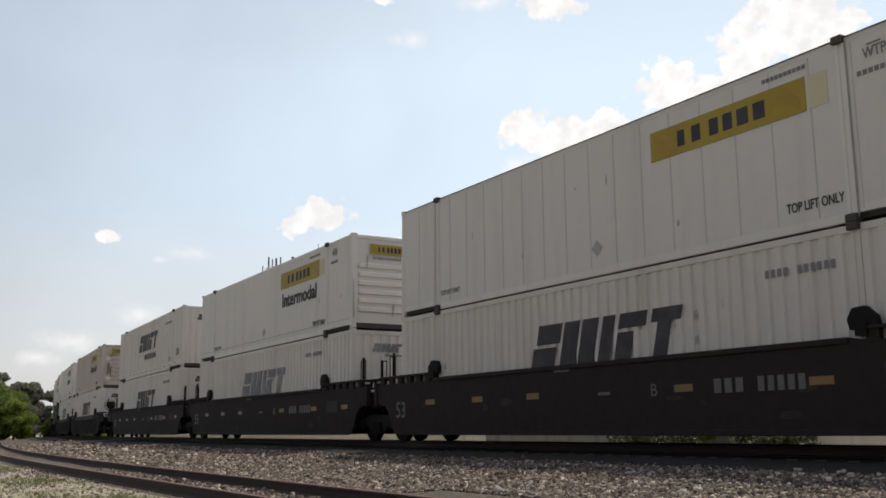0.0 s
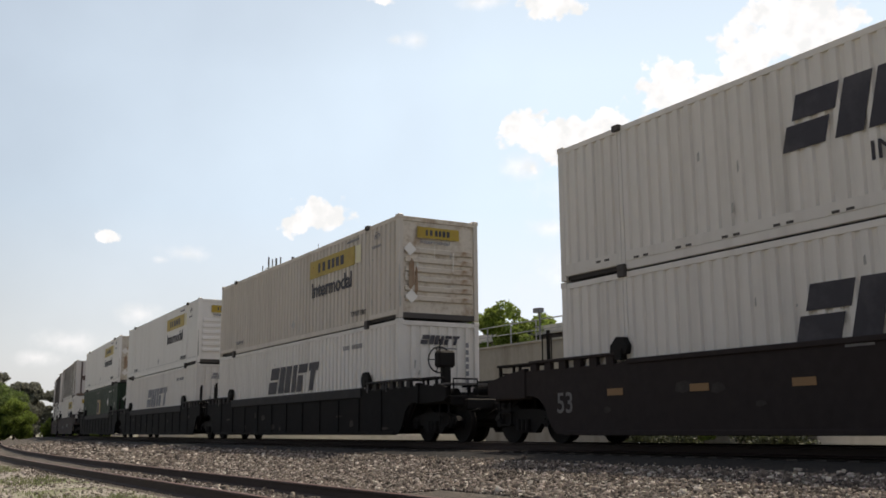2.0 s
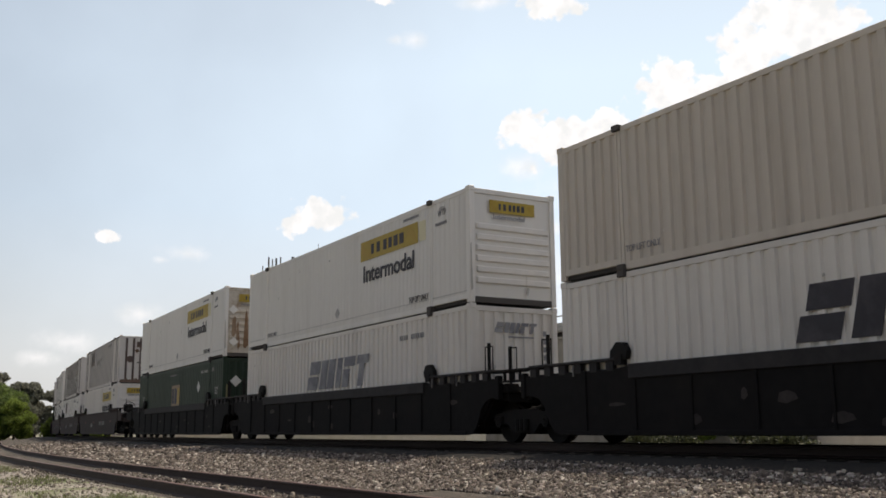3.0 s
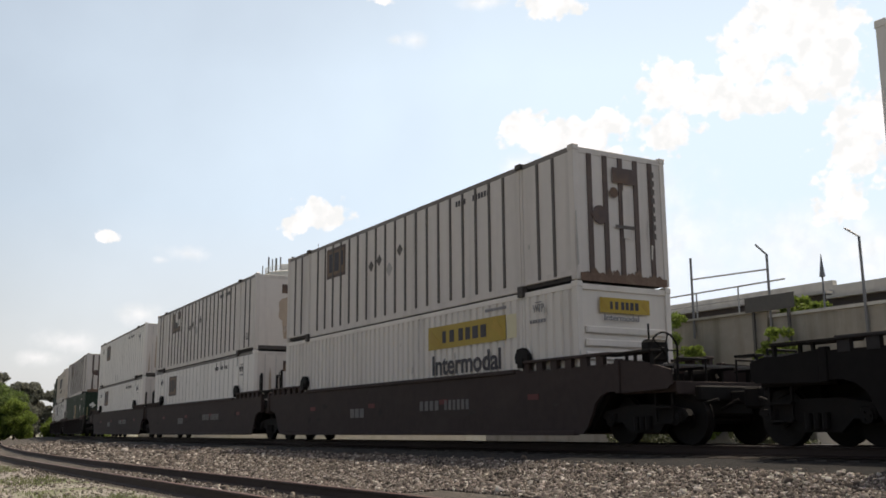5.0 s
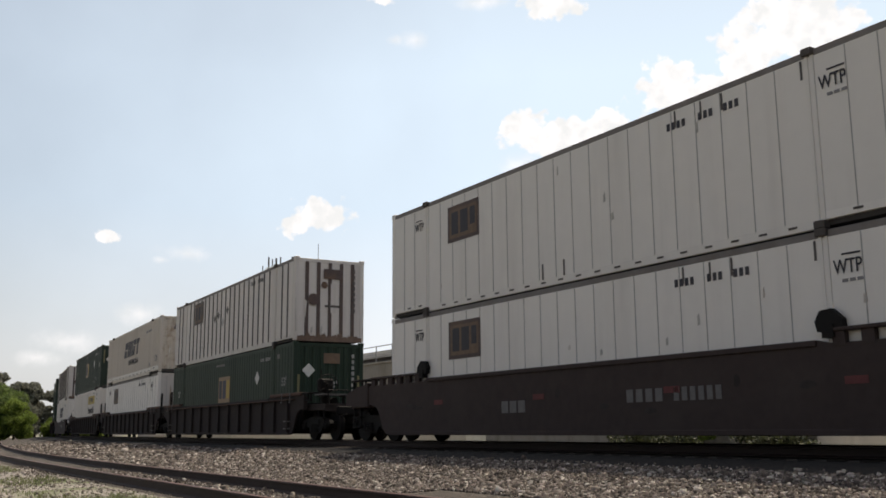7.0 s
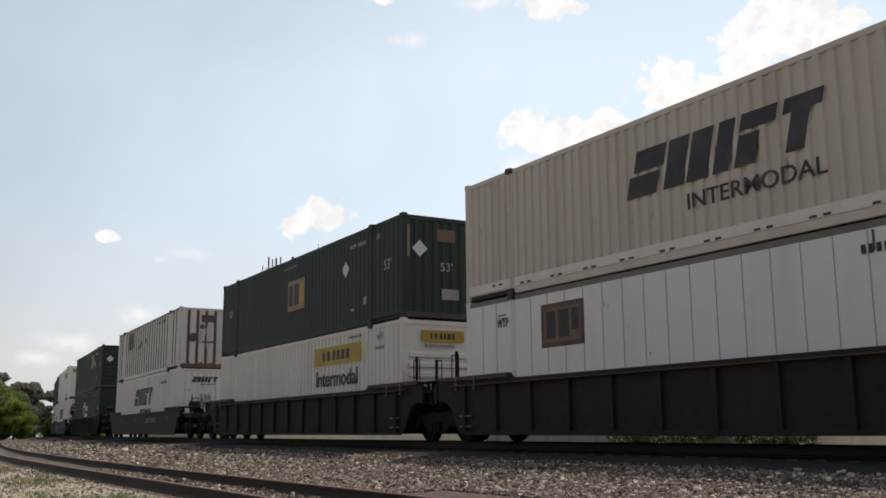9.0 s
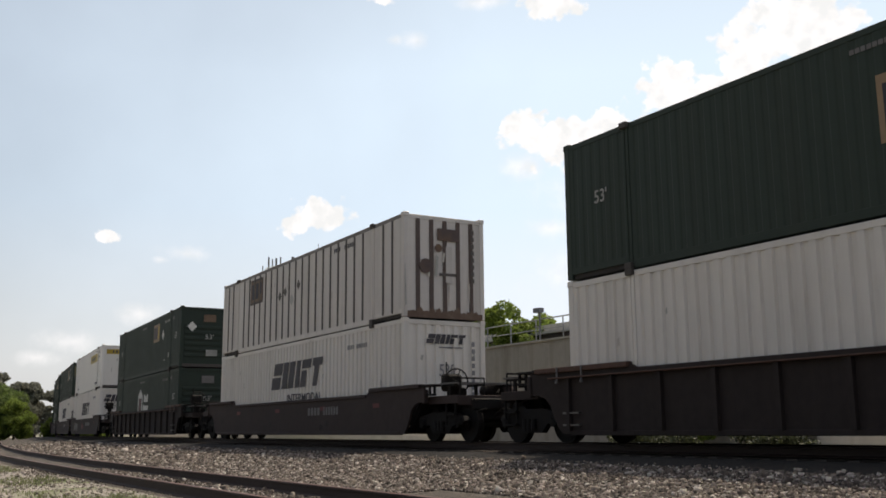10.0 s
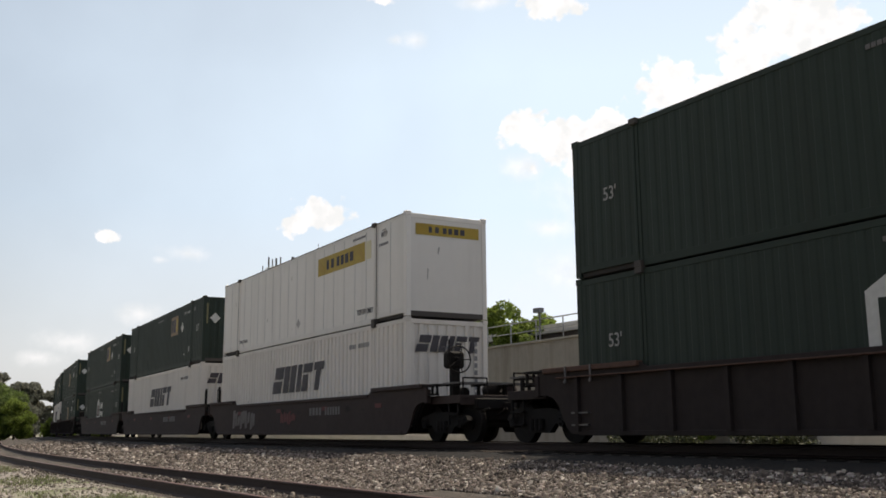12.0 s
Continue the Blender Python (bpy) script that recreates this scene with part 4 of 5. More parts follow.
def code_bars(c, x0, z, n, material, h=0.13, w=0.075, gap=0.125, front=False, upright=False):
    """An unreadable number as a row of plain bars."""
    for i in range(n):
        if upright:
            o = rect("number_bar", c, x0, z - i * 0.2, x0 + 0.1, z - i * 0.2 + 0.13, material)
        else:
            o = rect("number_bar", c, x0 + i * gap, z, x0 + i * gap + w, z + h, material)
        if front:
            on_front(o)


def slant_logo(c, x0, z0, w, h, material, front=False):
    """A leaning logo drawn as plain slanted blocks."""
    sl = 0.24 * h / 0.9

    def para(a, b, lo, hi):
        return [(x0 + a * w + sl * lo, z0 + lo * h), (x0 + b * w + sl * lo, z0 + lo * h), (x0 + b * w + sl * hi, z0 + hi * h), (x0 + a * w + sl * hi, z0 + hi * h)]
    for a, b, lo, hi in ((0.0, 0.18, 0.0, 0.46), (0.02, 0.20, 0.54, 1.0), (0.22, 0.33, 0.0, 1.0), (0.35, 0.46, 0.0, 1.0), (0.49, 0.57, 0.0, 1.0),
                         (0.60, 0.70, 0.0, 0.6), (0.60, 0.77, 0.68, 1.0), (0.80, 0.97, 0.72, 1.0), (0.84, 0.92, 0.0, 0.72)):
        o = plate("logo_block", c, para(a, b, lo, hi), material)
        if front:
            on_front(o)


def yellow_panel(c, x0, z0, x1, z1, front=False):
    h = z1 - z0
    obs = [rect("yellow_panel", c, x0, z0, x1, z1, YELLOW, label="yellow logo panel with dark blocks")]
    w = x1 - x0
    obs.append(plate("corner_flash", c, [(x0 + 0.03 * w, z0 + 0.9 * h), (x0 + 0.03 * w, z0 + 0.3 * h), (x0 + 0.15 * w, z0 + 0.12 * h), (x0 + 0.17 * w, z0 + 0.3 * h)], OLDGOLD, FACE - 0.004))
    obs.append(plate("corner_flash", c, [(x1 - 0.17 * w, z0 + 0.6 * h), (x1 - 0.12 * w, z0 + 0.92 * h), (x1 - 0.03 * w, z0 + 0.4 * h), (x1 - 0.03 * w, z0 + 0.1 * h)], OLDGOLD, FACE - 0.004))
    for a, b in ((0.20, 0.25), (0.30, 0.36), (0.42, 0.48), (0.51, 0.57), (0.60, 0.67), (0.70, 0.77)):
        obs.append(rect("logo_block", c, x0 + a * w, z0 + 0.24 * h, x0 + b * w, z0 + 0.76 * h, INK, FACE - 0.004))
    if front:
        for o in obs:
            on_front(o)
    else:
        rect("faded_strip", c, x1 + 0.05, z0 + 0.02, x1 + 0.42, z1 - 0.02, PALEYELLOW, FACE + 0.002)


def diamond(c, x, z, r, material, front=False):
    o = plate("placard_holder", c, [(x - r, z), (x, z - r), (x + r, z), (x, z + r)], material)
    return on_front(o) if front else o


def dark_square(c, x0, z0, x1, z1, torn=False):
    rect("logo_panel", c, x0, z0, x1, z1, OLDSIGN, FACE, "weathered dark brown logo panel")
    w, h = x1 - x0, z1 - z0
    rect("panel_field", c, x0 + 0.07 * w, z0 + 0.10 * h, x1 - 0.07 * w, z1 - 0.10 * h, TANSIGN, FACE - 0.003, "faded tan field")
    for a, b, lo, hi in ((0.13, 0.35, 0.2, 0.82), (0.42, 0.66, 0.2, 0.82), (0.73, 0.89, 0.34, 0.82)):
        rect("logo_block", c, x0 + a * w, z0 + lo * h, x0 + b * w, z0 + hi * h, INK, FACE - 0.005)
    if torn:
        rect("torn_patch", c, x0 + 0.28 * w, z0 + 0.5 * h, x0 + 0.62 * w, z0 + 0.98 * h, SILVER, FACE - 0.008)
        rect("torn_patch", c, x0 + 0.66 * w, z0 + 0.28 * h, x0 + 0.98 * w, z0 + 0.62 * h, SILVER, FACE - 0.008)


def slant_box(faded=False, second=False, worn=False, big=False):
    """White folded-side container with the leaning logo."""
    c = container(CREAM if worn else WHITE, "deep", "deep", RUSTEND if worn else WHITE, "white corrugated container with a %s slanted logo" % ("faded grey" if faded else "dark"), second)
    z = 1.34 if second else 1.2
    slant_logo(c, -2.15, z, 4.55, 0.9, FADED if faded else INK)
    if second:
        part("lower_strip", lambda bm: [box(bm, x0, -HW - 0.002, 0.16, x1, -HW + 0.02, 0.36, 0.004) for x0, x1 in SPANS], WHITE, c)
        words(c, "INTERMODAL", -0.55, 0.84, 3.0, 0.3, INK)
    code_bars(c, 4.4, 2.3, 4, GREYINK)
    code_bars(c, 5.05, 2.3, 6, GREYINK)
    if big:
        slant_logo(c, -1.02, 2.0, 2.0, 0.46, INK, True)
    else:
        slant_logo(c, -0.62, 2.25, 1.25, 0.26, FADED if faded else INK, True)
    rect("small_print", c, -0.2, 2.13, 0.55, 2.17, GREYINK).matrix_basis = pose(HL - HW - 0.004, 0, 0, 0, 0, 90)
    if second:
        words(c, "53ft", 6.95, 0.62, 0.55, 0.32, GREYINK)
        words(c, "53ft", -0.2, 1.35, 0.55, 0.34, GREYINK, True)
        code_bars(c, 5.45, 0.42, 2, GREYINK, 0.2, 0.09)
    code_bars(c, 0.85, 2.2, 9, GREYINK, front=True, upright=True)
    return c


def yellow_box(paint, style, end, words_on=True, soil=False, label="", plain=False, dx=0.0):
    c = container(paint, style, end, RUSTEND if soil else paint, label)
    yellow_panel(c, 1.88 + dx, 1.92, 5.45 + dx, 2.5)
    if words_on:
        words(c, "Intermodal", 2.08 + dx, 1.26, 3.15, 0.5, INK)
    if style == "fine":
        for x0, x1 in SPANS:
            rect("lower_seam", c, x0, 0.30, x1, 0.315, SEAM)
    if end == "bars":
        words(c, "Intermodal", -0.62, 2.14, 0.95, 0.12, GREYINK, True)
    words(c, "TOP LIFT ONLY", 4.93, 0.33, 1.08, 0.16, INK)
    words(c, "TOP LIFT ONLY", -6.0, 0.33, 0.95, 0.13, GREYINK)
    code_bars(c, 4.6, 2.63, 10, GREYINK, 0.07, 0.07, 0.09)
    words(c, "WTP", 6.52, 2.42, 0.4, 0.17, GREYINK)
    rect("load_mark", c, 6.6, 2.62, 6.84, 2.645, GREYINK)
    code_bars(c, 6.4, 2.18, 6, GREYINK, 0.08, 0.07, 0.1)
    yellow_panel(c, -0.72 if end == "bars" and not plain else -1.0, 2.3, 0.65 if not plain else 1.05, 2.62, True)
    diamond(c, 0.2, 0.55, 0.17, SEAM)
    if soil:
        for k, (x, z0, z1, w) in enumerate(((-1.0, 0.8, 1.7, 0.2), (-0.8, 0.6, 1.5, 0.1))):
            on_front(plate("rust_run", c, [(x, z0 + 0.1), (x + w * 0.4, z0), (x + w, z0 + 0.2), (x + w * 0.9, z1 - 0.1), (x + w * 0.5, z1), (x + w * 0.1, z1 - 0.2)], RUSTRUN, FACE + 0.003))
        if style == "fine":
            for x, z0, z1, w in ((-0.5, 0.35, 2.0, 0.22), (-0.2, 0.3, 1.2, 0.14), (0.15, 0.3, 0.9, 0.2), (-0.75, 0.3, 1.1, 0.12), (0.6, 0.3, 0.7, 0.15)):
                on_front(plate("rust_run", c, [(x, z0 + 0.1), (x + w * 0.4, z0), (x + w, z0 + 0.15), (x + w * 0.8, z1 - 0.4), (x + w * 0.5, z1), (x + w * 0.25, z1 - 0.3)], RUSTRUN, FACE - 0.001 - 0.002 * x))
        diamond(c, -0.95, 1.95, 0.2, CLEAN, True)
        diamond(c, -0.9, 0.62, 0.2, CLEAN, True)
    return c


def posted_box(variant=0, label="weathered grey-white container with dark vertical posts"):
    c = container(SILVER, "posted", "posted" if variant != 1 else "flat", SILVER, label)
    dark_square(c, -4.7, 1.72, -3.3, 2.68, variant == 1)
    for x, z in ((-1.5, 1.7), (-0.98, 1.8), (0.28, 1.9)):
        diamond(c, x, z, 0.17, POSTGREY)
    diamond(c, -0.35, 1.45, 0.2, SEAM)
    code_bars(c, 3.3, 2.5, 4, INK, 0.14, 0.08, 0.13)
    code_bars(c, 4.1, 2.5, 6, INK, 0.14, 0.08, 0.13)
    on_front(rect("logo_panel", c, -0.25, 2.2, 0.45, 2.55, OLDSIGN))
    if variant == 1:
        pts = [(0.1 + (0.5 + 0.06 * math.sin(5 * k)) * math.cos(k * math.tau / 22), 1.55 + (0.55 + 0.05 * math.cos(3 * k)) * math.sin(k * math.tau / 22)) for k in range(22)]
        on_front(plate("brown_stain", c, pts, STAIN, FACE + 0.003, "brown round stain"))
        on_front(plate("brown_stain", c, [(-0.15, 0.45), (0.35, 0.4), (0.42, 1.1), (0.2, 1.05), (-0.05, 1.15), (-0.22, 1.1)], STAIN, FACE + 0.004))
        on_front(rect("small_plate", c, 0.05, 0.32, 0.28, 0.45, OLDSIGN))
    else:
        for cx, cz, r in ((-0.62, 1.45, 0.21), (-0.22, 1.98, 0.12)):
            on_front(plate("round_dent", c, [(cx + r * (1 + 0.12 * math.sin(3 * k)) * math.cos(k * math.tau / 14), cz + r * math.sin(k * math.tau / 14)) for k in range(14)], OLDSIGN, FACE - 0.001, thick=0.004))
        on_front(rect("small_plate", c, -0.2, 1.2, 0.35, 1.28, POSTGREY))
        on_front(rect("door_plate", c, 0.02, 1.0, 0.22, 2.05, SILVER, FACE + 0.001))
        rnd = random.Random(31)
        for k in range(11):
            x, w, h = -1.12 + k * 0.2, rnd.uniform(0.18, 0.26), rnd.uniform(0.05, 0.2)
            on_front(plate("rust_run", c, [(x, 0.14), (x + w, 0.14), (x + w * 0.9, 0.14 + h * 0.5), (x + w * 0.6, 0.14 + h), (x + w * 0.3, 0.14 + h * 0.6), (x + w * 0.05, 0.14 + h * 0.8)], RUSTFOOT, FACE + 0.002 - 0.0008 * (k % 3)))
        on_front(rect("rusty_sill", c, -1.2, 0.0, 1.2, 0.17, RUSTFOOT, FACE - 0.004))
    code_bars(c, 0.85, 2.45, 8, POSTGREY, front=True, upright=True)
    if variant == 1:
        words(c, "53", 7.0, 0.45, 0.3, 0.25, INK)
    return c


def seamed_box(label="white flat-panel container with a dark weathered square"):
    c = container(CLEAN, "seamed", "flat", SILVER, label)
    seam = shared("end_seam", lambda bm: box(bm, -0.012, -0.008, 0.16, 0.012, 0.004, HH - 0.12), SEAM)
    for i in range(5):
        hang("end_seam", seam, c, pose(HL - 0.012, -0.86 + i * 0.43, 0, 0, 0, 90))
    on_front(rect("logo_panel", c, -0.15, 2.15, 0.5, 2.55, OLDSIGN))
    for x in (0.05, 0.25):
        on_front(rect("logo_block", c, x - 0.1, 2.2, x + 0.02, 2.5, STAIN, FACE - 0.004))
    for x, z0, z1, w in ((-0.72, 0.5, 2.3, 0.14), (-0.5, 0.3, 1.6, 0.1), (0.62, 0.4, 2.2, 0.2), (0.4, 0.3, 1.1, 0.1), (-1.05, 0.25, 1.3, 0.09)):
        on_front(plate("rust_run", c, [(x, z0), (x + w * 0.5, z0 - 0.05), (x + w, z0 + 0.1), (x + w * 0.8, z1 - 0.3), (x + w * 0.4, z1), (x + w * 0.2, z1 - 0.4)], STAIN, FACE + 0.003))
    code_bars(c, 0.85, 2.3, 6, POSTGREY, front=True, upright=True)
    dark_square(c, -5.05, 1.62, -3.6, 2.55)
    words(c, "WTP", 6.28, 2.18, 0.5, 0.22, INK)
    rect("load_mark", c, 6.44, 2.46, 6.76, 2.49, INK)
    code_bars(c, 6.42, 2.05, 3, GREYINK, 0.05, 0.1, 0.13)
    words(c, "WTP", -6.75, 2.2, 0.45, 0.22, INK)
    rect("load_mark", c, -6.7, 2.47, -6.38, 2.5, INK)
    code_bars(c, 2.9, 2.42, 4, INK, 0.14, 0.08, 0.13)
    code_bars(c, 3.7, 2.42, 3, INK, 0.14, 0.08, 0.13)
    code_bars(c, 4.3, 2.42, 3, INK, 0.14, 0.08, 0.13)
    for x in (-1.1, -0.35):
        rect("repair_strip", c, x, 0.16, x + 0.05, 0.5, POSTGREY)
    for x in (3.1, 3.75, 4.25, 5.95):
        rect("repair_strip", c, x, 2.45, x + 0.04, 2.76, POSTGREY)
    return c


def green_box(kind="gold", end="green", paint=None):
    paint = paint or GREEN
    c = container(paint, "green", end, paint, "%s green corrugated container with white markings" % ("weathered dark" if paint is FADEDGREEN else "dark"))
    if kind == "gold":
        rect("logo_panel", c, -0.6, 1.05, 0.95, 2.1, EMPGOLD, label="tan gold logo panel with dark blocks")
        for a, b in ((-0.5, -0.12), (0.0, 0.42), (0.5, 0.88)):
            rect("logo_block", c, a, 1.22, b, 1.95, INK if a < -0.2 else (BLUETAG if a < 0.3 else OLDGOLD), FACE - 0.004)
    elif kind == "high":
        rect("logo_panel", c, 2.05, 1.6, 3.45, 2.52, EMPGOLD, label="tan gold logo panel with dark blocks")
        for a, b in ((2.15, 2.5), (2.6, 2.95), (3.05, 3.38)):
            rect("logo_block", c, a, 1.75, b, 2.38, INK if a < 2.3 else (BLUETAG if a < 2.9 else OLDGOLD), FACE - 0.004)
    else:
        plate("house_logo", c, [(-1.37, 0.9), (-0.2, 0.9), (-0.2, 1.87), (-0.78, 2.2), (-1.37, 1.87)], STENCIL, label="white house-shaped logo")
        for x0, x1 in ((-1.16, -1.0), (-0.95, -0.62), (-0.56, -0.4)):
            rect("logo_block", c, x0, 1.0, x1, 1.75, GREEN if x0 < -1 or x0 > -0.6 else REDTAG, FACE - 0.004)
        for x0, x1, z0, z1 in ((0.2, 0.5, 1.5, 1.9), (0.55, 0.85, 1.5, 1.8), (0.9, 1.2, 1.5, 1.9), (0.0, 0.3, 0.95, 1.35), (0.35, 0.6, 1.05, 1.3), (0.65, 0.95, 1.05, 1.3), (1.0, 1.3, 0.95, 1.3)):
            rect("logo_block", c, x0, z0, x1, z1, STENCIL)
    if kind != "house":
        diamond(c, 4.3, 1.85, 0.26, STENCIL)
        diamond(c, -0.75, 1.95, 0.24, STENCIL, True)
    words(c, "53'", 6.95, 1.45, 0.45, 0.3, DIMSTENCIL)
    words(c, "53'", -7.12, 1.48, 0.38, 0.28, DIMSTENCIL)
    words(c, "53'", -0.1, 1.35, 0.4, 0.25, DIMSTENCIL, True)
    code_bars(c, 4.65, 2.42, 4, SOFTSTENCIL if kind == "house" else DIMSTENCIL, 0.12, 0.07, 0.11)
    code_bars(c, 5.2, 2.42, 5, SOFTSTENCIL if kind == "house" else DIMSTENCIL, 0.12, 0.07, 0.11)
    code_bars(c, -1.0, 2.55, 12, SOFTSTENCIL, 0.08, 0.08, 0.1)
    rect("load_mark", c, 5.6, 0.62, 5.8, 0.85, DIMSTENCIL)
    rect("load_mark", c, 4.7, 0.5, 4.9, 0.58, DIMSTENCIL)
    rect("load_mark", c, 6.45, 2.42, 6.7, 2.58, SOFTSTENCIL)
    on_front(rect("white_plate", c, -0.05, 0.55, 0.5, 0.85, DIMSTENCIL))
    on_front(rect("logo_panel", c, -0.2, 2.2, 0.4, 2.55, TANSIGN if kind != "house" else SOFTSTENCIL))
    z0 = 0.9 if paint is DEEPGREEN else 1.7
    if end == "green":
        on_front(rect("reflective_strip", c, -1.15, z0, -1.07, z0 + 0.9, DIMYELLOW))
        on_front(rect("reflective_strip", c, 1.07, z0, 1.15, z0 + 0.9, DIMYELLOW))
    code_bars(c, 0.85, 2.4, 8, DIMSTENCIL, front=True, upright=True)
    return c


def wear(c, seed, front=True, rust=0.5):
    """Scuffs, dents and rust marks with shapes of their own, on the side and the front end."""
    rnd = random.Random(seed)
    for i in range(rnd.randint(5, 8)):
        x, z = rnd.uniform(-7.6, 7.6), rnd.uniform(0.3, 2.4)
        w, h = rnd.uniform(0.03, 0.09), rnd.uniform(0.05, 0.22)
        plate("scuff", c, [(x, z), (x + w, z + 0.02), (x + w * 0.8, z + h), (x + w * 0.1, z + h * 0.8)], rnd.choice((SCUFF, SCUFF, SOILED)), FACE + 0.003)
    for i in range(rnd.randint(3, 6) if rust > 0.5 else 2):
        x, z = rnd.uniform(-1.1, 1.0), rnd.uniform(0.25, 1.9)
        h = rnd.uniform(0.1, 0.5) * (0.6 + rust)
        w = rnd.uniform(0.03, 0.12)
        on_front(plate("rust_run", c, [(x, z), (x + w * 0.5, z - 0.05), (x + w, z + h * 0.9), (x + w * 0.3, z + h)], SOILED if rnd.random() < rust else SCUFF, FACE + 0.004))
    on_front(plate("edge_damage", c, [(-HW + 0.02, 0.3), (-HW + 0.07, 0.35), (-HW + 0.05, 0.9), (-HW + 0.03, 1.5), (-HW + 0.01, 1.45)], SCUFF, FACE + 0.003))


# ---- well cars: same axes as a container, rail head at z 0 ----
CW = 1.37


def wheelset(bm):
    tube(bm, (0, -1.02, 0), (0, 1.02, 0), 0.085, seg=12)
    for s in (-1, 1):
        for y0, y1, r in ((0.70, 0.73, 0.485), (0.73, 0.84, 0.455), (0.66, 0.90, 0.16)):
            tube(bm, (0, s * y0, 0), (0, s * y1, 0), r, seg=28)
        tube(bm, (0, s * 1.02, 0), (0, s * 1.20, 0), 0.115, seg=14)
        for k in range(3):
            t = k * math.tau / 3
            tube(bm, (0.06 * math.cos(t), s * 1.19, 0.06 * math.sin(t)), (0.06 * math.cos(t), s * 1.225, 0.06 * math.sin(t)), 0.022, seg=6)


def side_frame(bm):
    prism(bm, [(-1.18, 0.52), (-1.10, 0.63), (-0.45, 0.74), (0.45, 0.74), (1.10, 0.63), (1.18, 0.52), (0.98, 0.40), (0.62, 0.42), (0.40, 0.22), (-0.40, 0.22), (-0.62, 0.42), (-0.98, 0.40)], -0.07, 0.07)
    for x in (-0.16, 0.0, 0.16):
        tube(bm, (x, -0.10, 0.27), (x, -0.10, 0.52), 0.065, seg=8)
    for x in (-0.9, 0.9):
        box(bm, x - 0.14, -0.11, 0.40, x + 0.14, 0.11, 0.60, 0.02)


SPINNERS = []


def truck(car, x):
    t = hang("truck", shared("bolster", lambda bm: [box(bm, -0.2, -1.0, 0.42, 0.2, 1.0, 0.66, 0.02), box(bm, -0.3, -0.3, 0.6, 0.3, 0.3, 0.82)], RUNGEAR), car, pose(x, 0, 0))
    f = shared("side_frame", side_frame, RUNGEAR)
    for y in (-1.06, 1.06):
        hang("side_frame", f, t, pose(0, y, 0))
    w = shared("wheelset", wheelset, [RUNGEAR])
    for dx in (-0.89, 0.89):
        ob = hang("wheelset", w, t, pose(dx, 0, 0.455), "wheels and axle with worn treads")
        SPINNERS.append((ob, dx))


HEIGHTS = {"black": (1.60, 1.74), "plain": (1.50, 1.64), "smooth": (1.30, 1.46), "tall": (1.60, 1.76), "ribbed": (1.43, 1.55)}
OPEN_TOP = ("black", "plain", "tall")  # a shelf on brackets stands clear of the side at both ends


def side_outline(style):
    mid, hi = HEIGHTS[style]
    top = mid - 0.06 if style in OPEN_TOP else hi
    arch = [(8.25, 0.20), (8.42, 0.34), (8.55, 0.56), (8.66, 0.78), (8.84, 0.93), (9.08, 1.0), (9.36, 1.0)]
    edge = [(9.36, top - 0.10), (9.28, top), (6.25, top), (5.95, mid)]
    right = arch + edge
    return right + [(-x, z) for x, z in reversed(right)], mid, hi


def knob(bm):
    prism(bm, [(-0.26, -0.10), (0.20, -0.10), (0.24, 0.06), (0.14, 0.22), (-0.06, 0.24), (-0.24, 0.08)], -0.06, 0.06)
    box(bm, -0.1, -0.09, -0.2, 0.1, 0.09, 0.0)


def grab_loop(bm):
    for x in (-0.16, 0.16):
        tube(bm, (x, 0, 0), (x, 0, 0.62), 0.016, seg=6)
    tube(bm, (-0.16, 0, 0.62), (0.16, 0, 0.62), 0.016, seg=6)


def brake_wheel(bm):
    n = 18
    for i in range(n):
        a, b = i * math.tau / n, (i + 1) * math.tau / n
        tube(bm, (0, 0.34 * math.cos(a), 0.34 * math.sin(a)), (0, 0.34 * math.cos(b), 0.34 * math.sin(b)), 0.02, seg=5)
    for i in range(5):
        a = i * math.tau / 5
        tube(bm, (0, 0, 0), (0, 0.34 * math.cos(a), 0.34 * math.sin(a)), 0.014, seg=5)
    tube(bm, (-0.12, 0, 0), (0.05, 0, 0), 0.06, seg=8)


def low_deck(bm, s, reach):
    """Sloping deck over the truck with a raised edge along each side."""
    box(bm, s * 8.9, -1.18, 1.02, s * reach, 1.18, 1.08)
    for y in (-1.2, 1.2):
        box(bm, s * 9.3, y - 0.03, 0.94, s * reach, y + 0.03, 1.14, 0.01)
    box(bm, s * (reach - 0.06), -1.2, 0.90, s * reach, 1.2, 1.14, 0.01)


def bearer(bm):
    """One beam under the open walkway, with its short post."""
    box(bm, -0.335, -0.02, 1.37, 0.335, 0.02, 1.42)
    box(bm, -0.04, -0.03, 1.08, 0.04, 0.03, 1.38)


def side_steps(bm, s):
    """Sill steps hung on two straps."""
    for x in (9.42, 9.86):
        box(bm, s * x - 0.02, -0.02, -0.62, s * x + 0.02, 0.02, 0.0)
    for z in (-0.62, -0.34):
        box(bm, s * 9.40, -0.06, z, s * 9.88, 0.06, z + 0.035)


